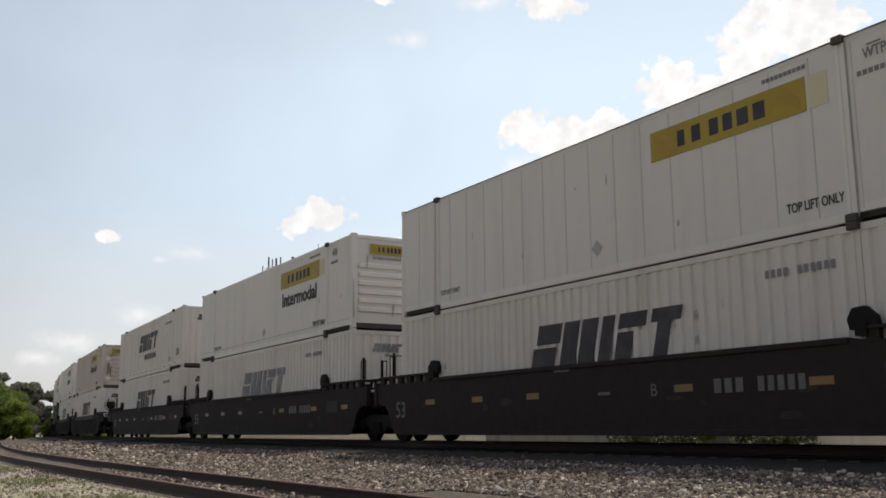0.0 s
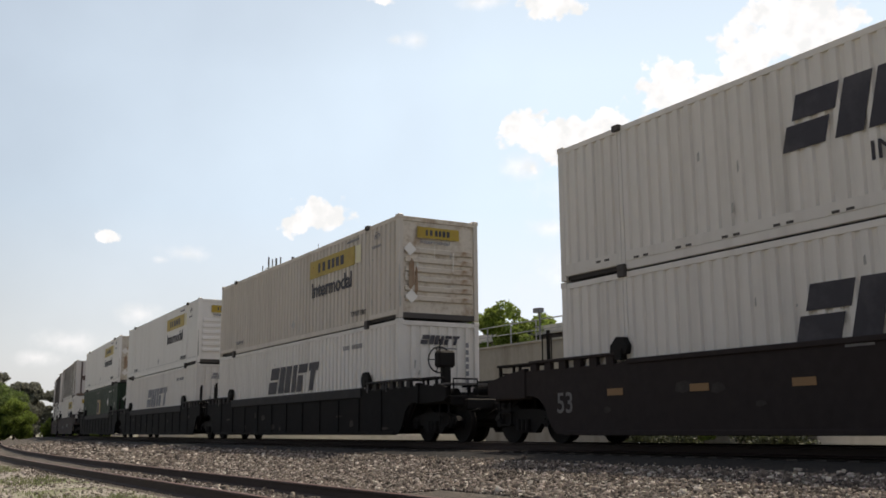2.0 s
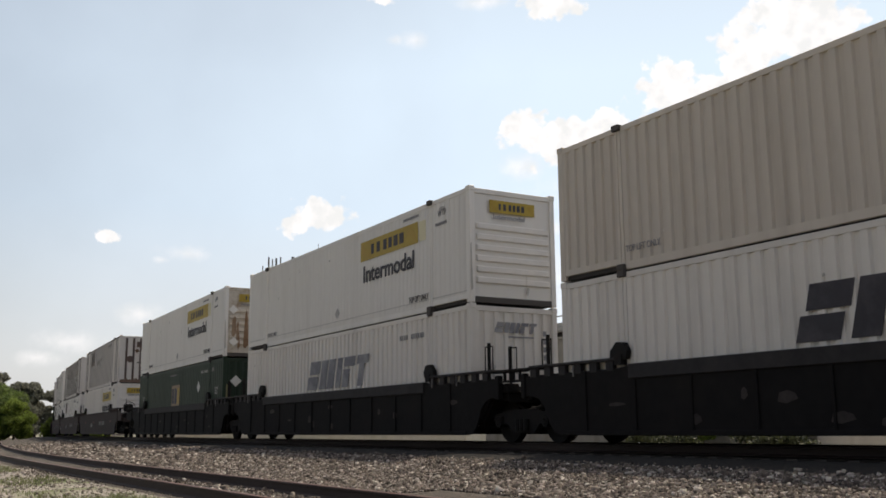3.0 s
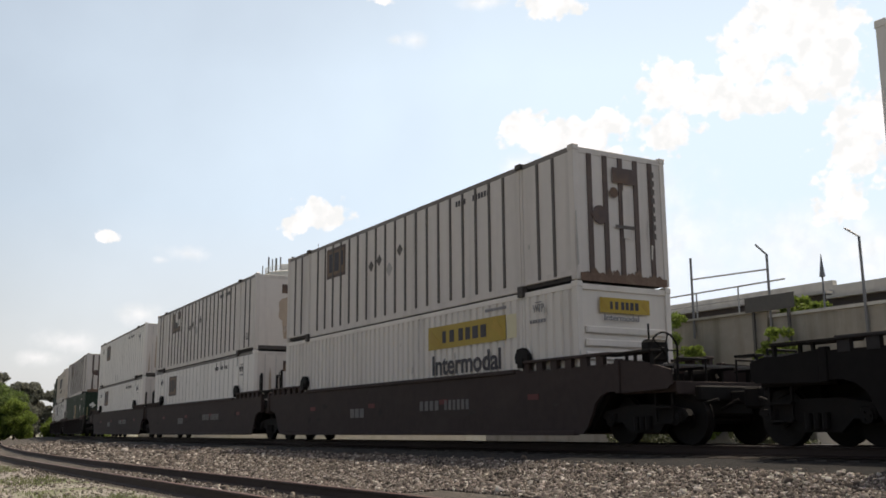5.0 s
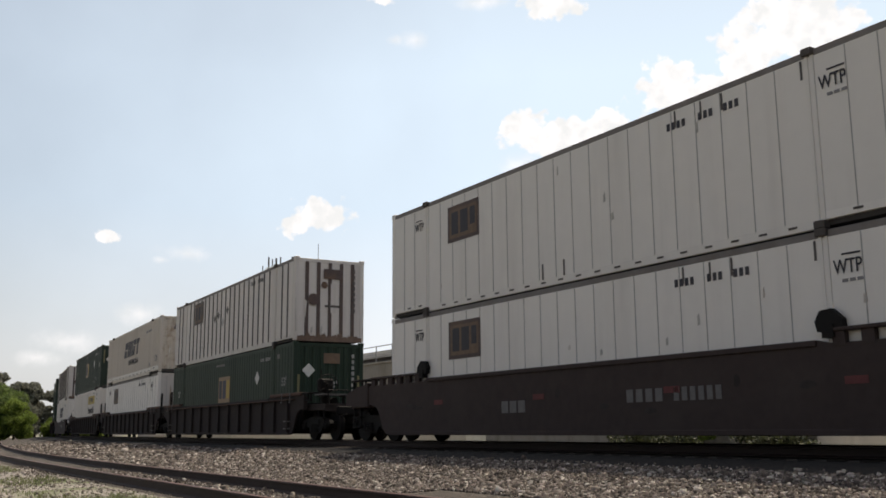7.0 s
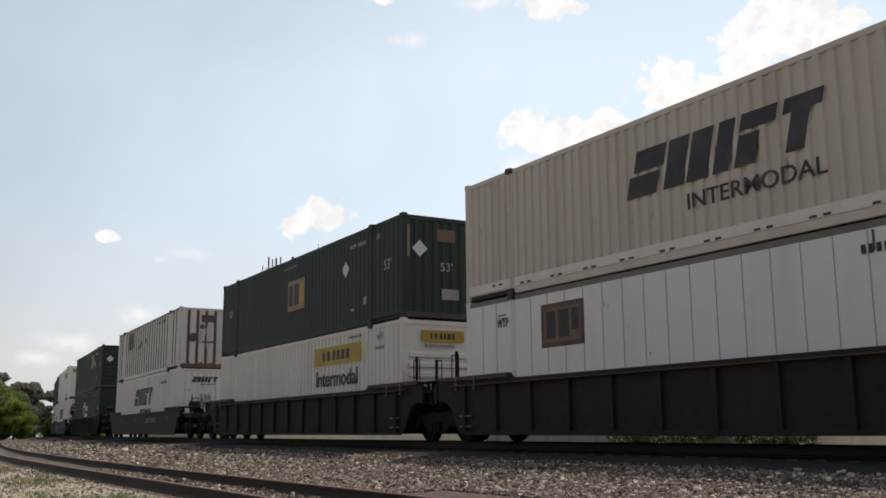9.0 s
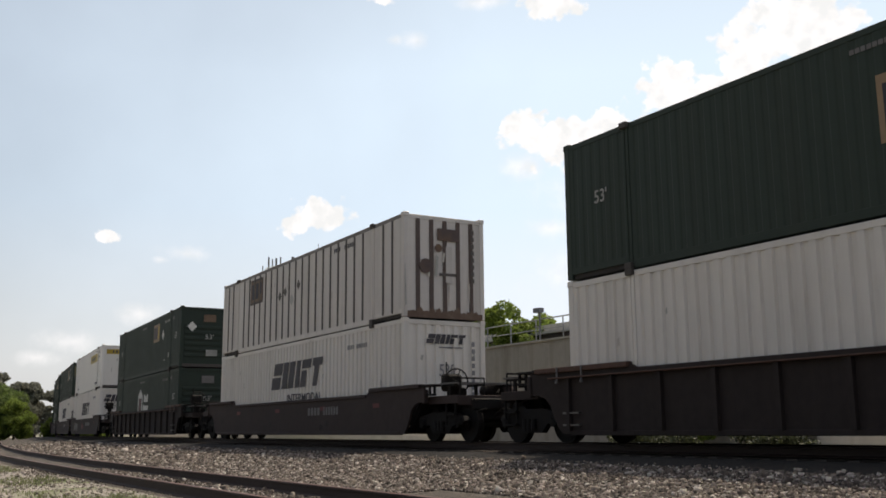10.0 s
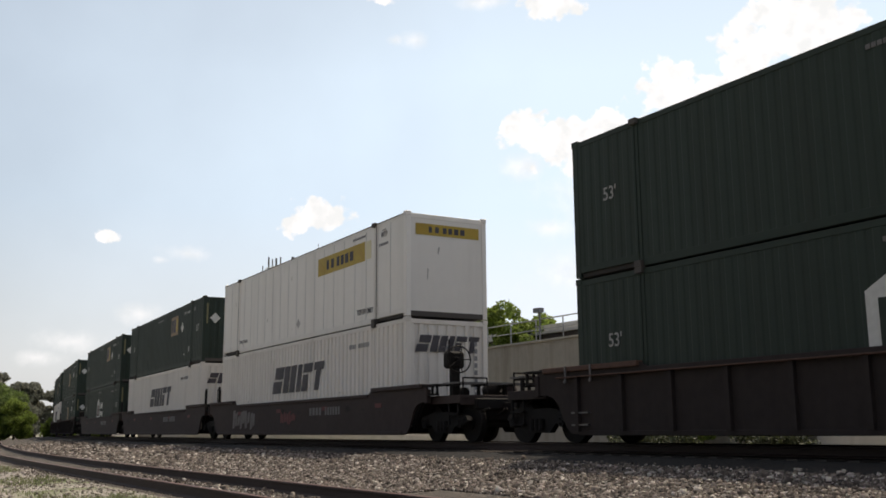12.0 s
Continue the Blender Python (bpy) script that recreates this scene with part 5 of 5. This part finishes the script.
def end_gear(car, paint, s, coupled, hi, style, wheel_drop=0.35):
    """Deck, sill, steps and rails at one end; s is +1 at the front."""
    reach = 10.75 if coupled else 9.55
    part("end_deck", lambda bm: low_deck(bm, s, reach), paint, car)
    part("end_bulkhead", lambda bm: box(bm, s * 8.32, -1.25, 0.3, s * 8.40, 1.25, hi - 0.32), RUNGEAR, car)
    part("centre_sill", lambda bm: box(bm, s * 8.0, -0.32, 0.62, s * (reach + 0.1), 0.32, 1.02, 0.02), RUNGEAR, car)
    part("end_slope", lambda bm: prism(bm, [(s * 8.2, 0.3), (s * 8.35, 0.3), (s * 9.0, 1.05), (s * 8.85, 1.1)], -1.2, 1.2), RUNGEAR, car)
    for y in (-CW, CW):
        part("end_post", lambda bm: box(bm, s * 9.30, y - 0.07, 0.96, s * 9.44, y + 0.07, hi - 0.14, 0.015), paint, car)
    if coupled and style in OPEN_TOP:
        for y in (-CW, CW):
            part("end_fascia", lambda bm: prism(bm, [(s * 9.42, 0.96), (s * 10.7, 1.0), (s * 10.8, 1.08), (s * 10.8, 1.34), (s * 10.5, 1.42), (s * 10.1, hi - 0.24), (s * 9.42, hi - 0.16)], y - 0.03, y + 0.03), paint, car)
            part("fascia_shelf", lambda bm: [box(bm, s * 9.8, y - 0.08, hi - 0.07, s * 10.35, y + 0.2, hi - 0.02, 0.008), box(bm, s * 10.28, y - 0.03, 1.40, s * 10.34, y + 0.03, hi - 0.06)], RUNGEAR, car)
    # thin shelf that carries on past the side, with short legs under its tip
    part("end_shelf", lambda bm: [box(bm, s * 8.9, -CW - 0.06, hi - 0.07, s * 9.86, -CW + 0.34, hi - 0.02, 0.008), box(bm, s * 9.80, -CW, hi - 0.26, s * 9.85, -CW + 0.05, hi - 0.07), box(bm, s * 9.56, -CW, hi - 0.26, s * 9.61, -CW + 0.05, hi - 0.07), box(bm, s * 9.40, -CW - 0.02, hi - 0.31, s * 9.86, -CW + 0.06, hi - 0.26)], RUNGEAR, car)
    if not coupled or style == "black":
        loop = shared("grab_loop", grab_loop, RUNGEAR)
        for y in (-1.22, -0.55):
            hang("grab_iron", loop, car, pose(s * 8.75, y, hi - 0.05))
        for y, z in ((-1.2, 0.66), (-0.6, 0.6)):
            part("stanchion", lambda bm: tube(bm, (s * 8.72, y, hi - 0.3), (s * 8.72, y, hi + z), 0.045, seg=6), RUNGEAR, car)
    for k in range(2):
        part("air_hose", lambda bm: [tube(bm, (s * (reach - 0.6), -0.9 + k * 0.5, 1.0), (s * (reach + 0.15), -0.8 + k * 0.5, 0.72 - 0.1 * k), 0.03, seg=6), tube(bm, (s * (reach + 0.15), -0.8 + k * 0.5, 0.72 - 0.1 * k), (s * (reach + 0.5), -0.7 + k * 0.5, 0.8), 0.03, seg=6)], RUNGEAR, car)
    if coupled:
        bar = shared("walkway_bar", lambda bm: box(bm, -0.02, -1.25, 1.42, 0.02, 1.25, 1.46), WORNSTEEL)
        beam = shared("walkway_bearer", bearer, RUNGEAR)
        for k in range(7):
            hang("walkway_bar", bar, car, pose(s * (9.95 + k * 0.11), 0, 0))
        for y in (-1.15, -0.4, 0.4, 1.15):
            hang("walkway_bearer", beam, car, pose(s * 10.28, y, 0))
        part("draft_box", lambda bm: [box(bm, s * 10.15, -0.55, 0.52, s * 10.9, 0.55, 1.0, 0.04), box(bm, s * 10.85, -0.9, 0.78, s * 11.0, 0.9, 1.06, 0.03)], RUNGEAR, car)
        part("coupler", lambda bm: [box(bm, s * (reach - 0.2), -0.12, 0.72, s * 11.6, 0.12, 0.96, 0.02), box(bm, s * 11.36, -0.2, 0.64, s * 11.72, 0.2, 1.02, 0.04)], RUNGEAR, car)
        part("side_step", lambda bm: side_steps(bm, s), RUNGEAR, car).matrix_basis = pose(s * 0.75, -1.2, 1.0)
        for side in (-1, 1):
            part("end_rail", lambda bm: [tube(bm, (s * 10.68, side * 1.1, 1.1), (s * 10.68, side * 1.1, 1.56), 0.022, seg=6), tube(bm, (s * 10.68, side * 1.1, 1.56), (s * 10.68, side * 0.4, 1.56), 0.022, seg=6), tube(bm, (s * 10.68, side * 0.4, 1.56), (s * 10.68, side * 0.4, 1.1), 0.02, seg=6)], RUNGEAR, car)
        part("brake_cylinder", lambda bm: [tube(bm, (s * 9.5, 0.35, 1.3), (s * 10.2, 0.35, 1.3), 0.16, seg=14), tube(bm, (s * 9.4, -0.55, 1.24), (s * 9.9, -0.55, 1.24), 0.12, seg=12), tube(bm, (s * 10.2, 0.35, 1.3), (s * 10.5, 0.1, 1.2), 0.03, seg=6)], RUNGEAR, car)
        if s > 0:
            face = -1 if style == "plain" else 1
            low = 0.0 if style == "plain" else wheel_drop
            part("brake_stand", lambda bm: [box(bm, 9.74, -0.95, 1.05, 9.94, -0.72, 2.15 - low, 0.03), box(bm, 9.68, -1.1, 1.88 - low, 9.98, -0.6, 2.32 - low, 0.06), tube(bm, (9.84, -1.0, 2.3 - low), (9.84, -1.0, 2.62 - low), 0.02, seg=6)], RUNGEAR, car)
            hang("brake_wheel", shared("brake_wheel", brake_wheel, RUNGEAR), car, pose(9.84 + face * 0.26, -0.86, 2.1 - low, 0, 0, 0 if face > 0 else 180))
    else:
        part("joint_plate", lambda bm: [box(bm, s * 9.2, -1.0, 1.10, s * 9.66, 1.0, 1.16, 0.02), box(bm, s * 9.36, -1.3, 1.12, s * 9.64, -0.98, 1.32, 0.02)], RUNGEAR, car)


def well_car(style, front, rear, label):
    """One unit of a stack train. front and rear: 'coupler' or 'joint'; the joint's truck belongs to the unit ahead."""
    paint = {"black": BLACKCAR, "plain": SOOTCAR, "ribbed": RIBBROWN}.get(style, MAROON)
    car = tagged(new("well_car"), label, "rail car", "cars of the train")
    pts, mid, hi = side_outline(style)
    plate_mesh = shared(("side_sill", style), lambda bm: prism(bm, pts, -0.03, 0.03), paint)
    chord = shared(("top_chord", style), lambda bm: box(bm, -5.95, -0.07, mid - (0.27 if style == "plain" else 0.09), 5.95, 0.06, mid + 0.004, 0.012), CHORDGREY if style == "plain" else paint)
    if style in OPEN_TOP:
        def shelf(bm):
            box(bm, -1.45, -0.08, -0.05, 1.50, 0.16, 0.006, 0.01)
            for k in range(6):
                x = -1.32 + k * 0.50
                box(bm, x - 0.11, -0.045, mid - hi - 0.10, x + 0.11, 0.05, -0.04)
        endchord = shared(("end_chord", style), shelf, CHORDGREY if style == "plain" else paint)
    else:
        endchord = shared(("end_chord", style), lambda bm: box(bm, -1.45, -0.10, -0.10, 1.5, 0.07, 0.006, 0.012), FLANGE if style == "ribbed" else paint)
    foot = shared(("bottom_chord", style), lambda bm: box(bm, -8.0, -0.05, 0.17, 8.0, 0.09, 0.27, 0.012), paint)
    guide = shared("stack_guide", knob, RUNGEAR)
    for y, r in ((-CW, 0), (CW, 180)):
        hang("side_sill", plate_mesh, car, pose(0, y, 0, 0, 0, r))
        hang("top_chord", chord, car, pose(0, y, 0, 0, 0, r))
        hang("bottom_chord", foot, car, pose(0, y, 0, 0, 0, r))
        for x in (-7.6, 7.6):
            hang("end_chord", endchord, car, pose(x * 1.01, y, hi, 0, 0, r))
        if style in OPEN_TOP:
            for x in (-6.2, 6.2):
                hang("stack_guide", guide, car, pose(x, y, hi + 0.06, 0, 0, 180 if x > 0 else 0))
    if style == "ribbed":
        rib = shared("side_rib", lambda bm: prism(bm, [(-0.05, 0.26), (0.05, 0.26), (0.05, mid - 0.08), (-0.05, mid - 0.08)], -0.085, 0.0), paint)
        for i in range(-6, 7):
            hang("side_rib", rib, car, pose(i * 1.33, -CW - 0.03, 0))
        flange = shared("side_flange", lambda bm: box(bm, -8.6, -0.12, -0.03, 8.6, 0.0, 0.0, 0.008), FLANGE)
        hang("side_flange", flange, car, pose(0, -CW - 0.03, mid - 0.08))
    elif style == "plain":
        rib = shared("side_batten", lambda bm: box(bm, -0.03, -0.03, 0.26, 0.03, 0.0, mid - 0.08, 0.01), paint)
        for i in range(-5, 6):
            hang("side_batten", rib, car, pose(i * 1.45, -CW - 0.03, 0))
        clip = shared("chord_clip", lambda bm: box(bm, -0.02, -0.02, -0.24, 0.02, 0.0, 0.0, 0.004), SOFTSTENCIL)
        for x in (-7.6, 6.4, 7.6):
            hang("chord_clip", clip, car, pose(x, -CW - 0.048, hi - 0.06))
    if style == "ribbed":
        hook = shared("chord_hook", lambda bm: [box(bm, -0.015, -0.03, -0.30, 0.015, 0.0, 0.02), box(bm, -0.03, -0.05, -0.32, 0.03, 0.0, -0.27, 0.006)], SOFTSTENCIL)
        for x in (-8.3, -7.5, 7.5, 8.3):
            hang("chord_hook", hook, car, pose(x, -CW - 0.105, hi - 0.01))
        ladder = shared("ladder_rung", lambda bm: [box(bm, -0.26, -0.07, 0.0, 0.26, -0.035, 0.035), box(bm, -0.26, -0.05, 0.0, -0.23, 0.0, 0.03), box(bm, 0.23, -0.05, 0.0, 0.26, 0.0, 0.03)], WORNSTEEL)
        for x in (-7.9, 7.9):
            for z in (0.36, 0.60):
                hang("ladder_rung", ladder, car, pose(x, -CW - 0.03, z))
    part("well_floor", lambda bm: [box(bm, -8.2, -1.3, 0.24, -5.4, 1.3, 0.30), box(bm, 5.4, -1.3, 0.24, 8.2, 1.3, 0.30)] + [box(bm, x - 0.15, -1.3, 0.22, x + 0.15, 1.3, 0.32) for x in (-3.0, 0.0, 3.0)], RUNGEAR, car)
    for x in (-POST_X, POST_X, -HL + 0.3, HL - 0.3):
        part("container_pad", lambda bm: box(bm, x - 0.2, -1.3, 0.30, x + 0.2, 1.3, 0.392), RUNGEAR, car)
    end_gear(car, paint, 1, front == "coupler", hi, style, 0.05 if style == "smooth" and rear == "joint" else 0.35 if style != "smooth" else 0.62)
    end_gear(car, paint, -1, rear == "coupler", hi, style)
    if front == "coupler":
        truck(car, 9.75)
    truck(car, -9.75 if rear == "coupler" else -9.8)
    f = -CW - 0.034

    def mark(name, x0, z0, x1, z1, m):
        part(name, lambda bm: prism(bm, [(x0, z0), (x1, z0), (x1, z1), (x0, z1)], f - 0.006, f), m, car)
    if style == "black":
        for x in (-6.6, -4.4, -2.2, 2.3, 5.2, 7.6):
            mark("reflector", x, 0.93, x + 0.45, 1.06, ORANGE)
        hang("lettering", lettering("53", 0.42, 0.5, SOFTSTENCIL), car, pose(-8.2, f, 0.62))
        for i in range(3):
            mark("number_bar", 3.25 + i * 0.24, 0.88, 3.41 + i * 0.24, 1.12, SOFTSTENCIL)
        for i in range(5):
            mark("number_bar", 4.2 + i * 0.2, 0.88, 4.33 + i * 0.2, 1.12, SOFTSTENCIL)
        hang("lettering", lettering("B", 0.22, 0.16, SOFTSTENCIL), car, pose(1.7, f, 0.88))
        mark("stencil", -1.2, 1.46, -0.7, 1.5, SOFTSTENCIL)
        mark("stencil", 0.2, 0.94, 0.55, 1.0, SOFTSTENCIL)
        mark("paint_smear", 6.5, 0.85, 7.3, 1.2, DARKGAP)
    elif style in ("smooth", "tall"):
        for x in (-5.6, -1.4, 2.6, 6.4):
            mark("reflector", x, 0.92, x + 0.4, 1.04, REDTAG)
        for i in range(4):
            mark("number_bar", 1.6 + i * 0.26, 0.78, 1.78 + i * 0.26, 1.02, SOFTSTENCIL)
        for i in range(6):
            mark("number_bar", 2.85 + i * 0.2, 0.78, 2.98 + i * 0.2, 1.02, SOFTSTENCIL)
        if style == "tall":
            for x in (-2.6, -2.28, -1.96):
                mark("logo_block", x, 0.66, x + 0.26, 0.92, SOFTSTENCIL)
    elif style == "ribbed":
        for x in (-4.6, -0.5, 3.5):
            mark("reflector", x, mid - 0.085, x + 0.5, mid - 0.01, ORANGE)
    return car


def scuffs(car, seed):
    """Dusty smears and scrapes along a car's side."""
    rnd = random.Random(seed)
    f = -CW - 0.034
    for i in range(9):
        x, z, w, h = rnd.uniform(-7.8, 7.4), rnd.uniform(0.32, 1.0), rnd.uniform(0.12, 0.5), rnd.uniform(0.04, 0.2)
        pts = [(x, z), (x + w * 0.4, z - h * 0.2), (x + w, z + h * 0.2), (x + w * 0.9, z + h * 0.7), (x + w * 0.5, z + h), (x + w * 0.1, z + h * 0.8)]
        part("scuff", lambda bm: prism(bm, pts, f - 0.002 - 0.0004 * i, f), DUSTY, car)


def scrawl(car, x0, x1, z0, z1, material, seed):
    """Loose sprayed strokes on a car's side."""
    rnd = random.Random(seed)
    f = -CW - 0.040

    for i in range(9):
        x = x0 + (x1 - x0) * i / 9
        w = (x1 - x0) / 9
        za, zb = rnd.uniform(z0, z0 + 0.3 * (z1 - z0)), rnd.uniform(z0 + 0.6 * (z1 - z0), z1)
        l = rnd.uniform(-0.3, 0.3) * w
        pts = [(x, za), (x + w * 0.8, za + 0.04), (x + w * 0.9 + l, zb), (x + l, zb - 0.05)]
        part("sprayed_stroke", lambda bm: prism(bm, pts, f - 0.0004 * i, f + 0.004), material, car)


# ---- the train: each unit with its load; place is the distance back along the line of its rear end at the start ----
BK, MR = "black-painted steel well car with orange reflectors", "oxide-brown smooth-sided steel well car"
RB, PL = "oxide-brown steel well car with upright side ribs", "plain black steel well car, heavily grimed"
JW = "white fine-ribbed container with a yellow logo panel"
TRAIN = [
    (24.2, "black", "coupler", "joint", BK, lambda: yellow_box(CLEAN, "plate", "bars", False, label="white smooth-panel container with a yellow logo panel"), lambda: slant_box()),
    (43.5, "black", "joint", "joint", BK, lambda: yellow_box(CLEAN, "fine", "bars", label=JW), lambda: slant_box(True)),
    (63.0, "black", "joint", "coupler", BK, lambda: slant_box(False, True), lambda: slant_box()),
    (86.4, "plain", "coupler", "joint", PL, lambda: yellow_box(CREAM, "deep", "bars", soil=True, label="aged cream corrugated container with a yellow logo panel and rusty end", dx=-0.25), lambda: slant_box()),
    (106.1, "plain", "joint", "joint", PL, lambda: yellow_box(CLEAN, "fine", "bars", label=JW), lambda: slant_box(True)),
    (125.4, "plain", "joint", "coupler", PL, lambda: yellow_box(CLEAN, "fine", "bars", soil=True, label="white fine-ribbed container with yellow panel and rust-streaked end"), lambda: green_box(paint=DEEPGREEN)),
    (148.8, "tall", "coupler", "joint", MR, lambda: posted_box(0), lambda: yellow_box(WHITE, "deep", "bars", label="white corrugated container with a yellow logo panel")),
    (168.3, "tall", "joint", "joint", MR, lambda: posted_box(1, "weathered white container with dark posts and a scraped end"), lambda: seamed_box()),
    (187.6, "tall", "joint", "coupler", MR, lambda: seamed_box(), lambda: seamed_box()),
    (211.0, "ribbed", "coupler", "joint", RB, lambda: posted_box(0), lambda: green_box(paint=DEEPGREEN)),
    (230.5, "ribbed", "joint", "joint", RB, lambda: slant_box(False, True, True), lambda: seamed_box()),
    (249.9, "ribbed", "joint", "coupler", RB, lambda: green_box(paint=FADEDGREEN), lambda: yellow_box(WHITE, "deep", "bars", label="white corrugated container with a yellow logo panel")),
    (273.2, "smooth", "coupler", "coupler", MR, lambda: posted_box(0), lambda: slant_box(False, True)),
    (296.4, "ribbed", "coupler", "coupler", RB, lambda: green_box("high", "bars"), lambda: green_box("house", "bars")),
    (319.85, "smooth", "coupler", "joint", MR, lambda: yellow_box(CLEAN, "plate", "flat", False, label="clean white smooth container with a yellow logo panel", plain=True), lambda: slant_box(big=True)),
    (339.2, "smooth", "joint", "joint", MR, lambda: green_box("high"), lambda: slant_box(big=True)),
    (358.5, "smooth", "joint", "coupler", MR, lambda: green_box("high"), lambda: green_box("house")),
    (381.8, "ribbed", "coupler", "joint", RB, lambda: green_box(paint=FADEDGREEN), lambda: green_box()),
    (401.2, "ribbed", "joint", "joint", RB, lambda: green_box(), lambda: slant_box()),
    (420.6, "ribbed", "joint", "coupler", RB, lambda: green_box("high"), lambda: green_box()),
]
RIDERS = []


def build_train():
    for place, style, front, rear, label, top, low in TRAIN:
        car = well_car(style, front, rear, label)
        RIDERS.append((car, place, 0.0))
        if style != "ribbed":
            scuffs(car, int(place) + 3)
        below, above = low(), top()
        RIDERS.append((below, place, 0.392))
        RIDERS.append((above, place, 3.335))
        for c in (below, above):
            if "green" not in c["label"]:
                wear(c, int(place) + (0 if c is below else 7), rust=0.7 if "weathered" in c["label"] or "rust" in c["label"] else 0.3)
        if place == 319.85:
            scrawl(car, -6.2, -3.6, 0.35, 1.15, TAG, int(place))
            scrawl(car, -1.0, 0.4, 0.5, 1.0, REDTAG, int(place) + 1)


def run(t):
    """Metres run since the start: even speed, after a slow first moment."""
    return SPEED * t + 0.9 * max(0.0, 1 - max(0.0, t - 0.15) / 0.25) if t < 0.4 else SPEED * t


def riding(place, t, z):
    """Pose of a unit at time t: on the chord between two points of the line."""
    a = place - HL - run(t)
    p, q = course(a + 7.0), course(a - 7.0)
    d = (q - p).normalized()
    mid = (p + q) / 2
    return pose(mid.x, mid.y, z, 0, 0, math.degrees(math.atan2(d.y, d.x)))


def motions():
    for ob, place, z in RIDERS:
        walk(ob, [(t, riding(place, t, z)) for t in [0.0, 0.1, 0.2, 0.3, 0.4] + [i * 0.5 for i in range(1, 25)]])
    for ob, dx in SPINNERS:
        walk(ob, [(i / FPS, pose(dx, 0, 0.455, 0, 88.0 * i, 0)) for i in range(int(12 * FPS) + 1)])


build_stones()
build_train()
motions()
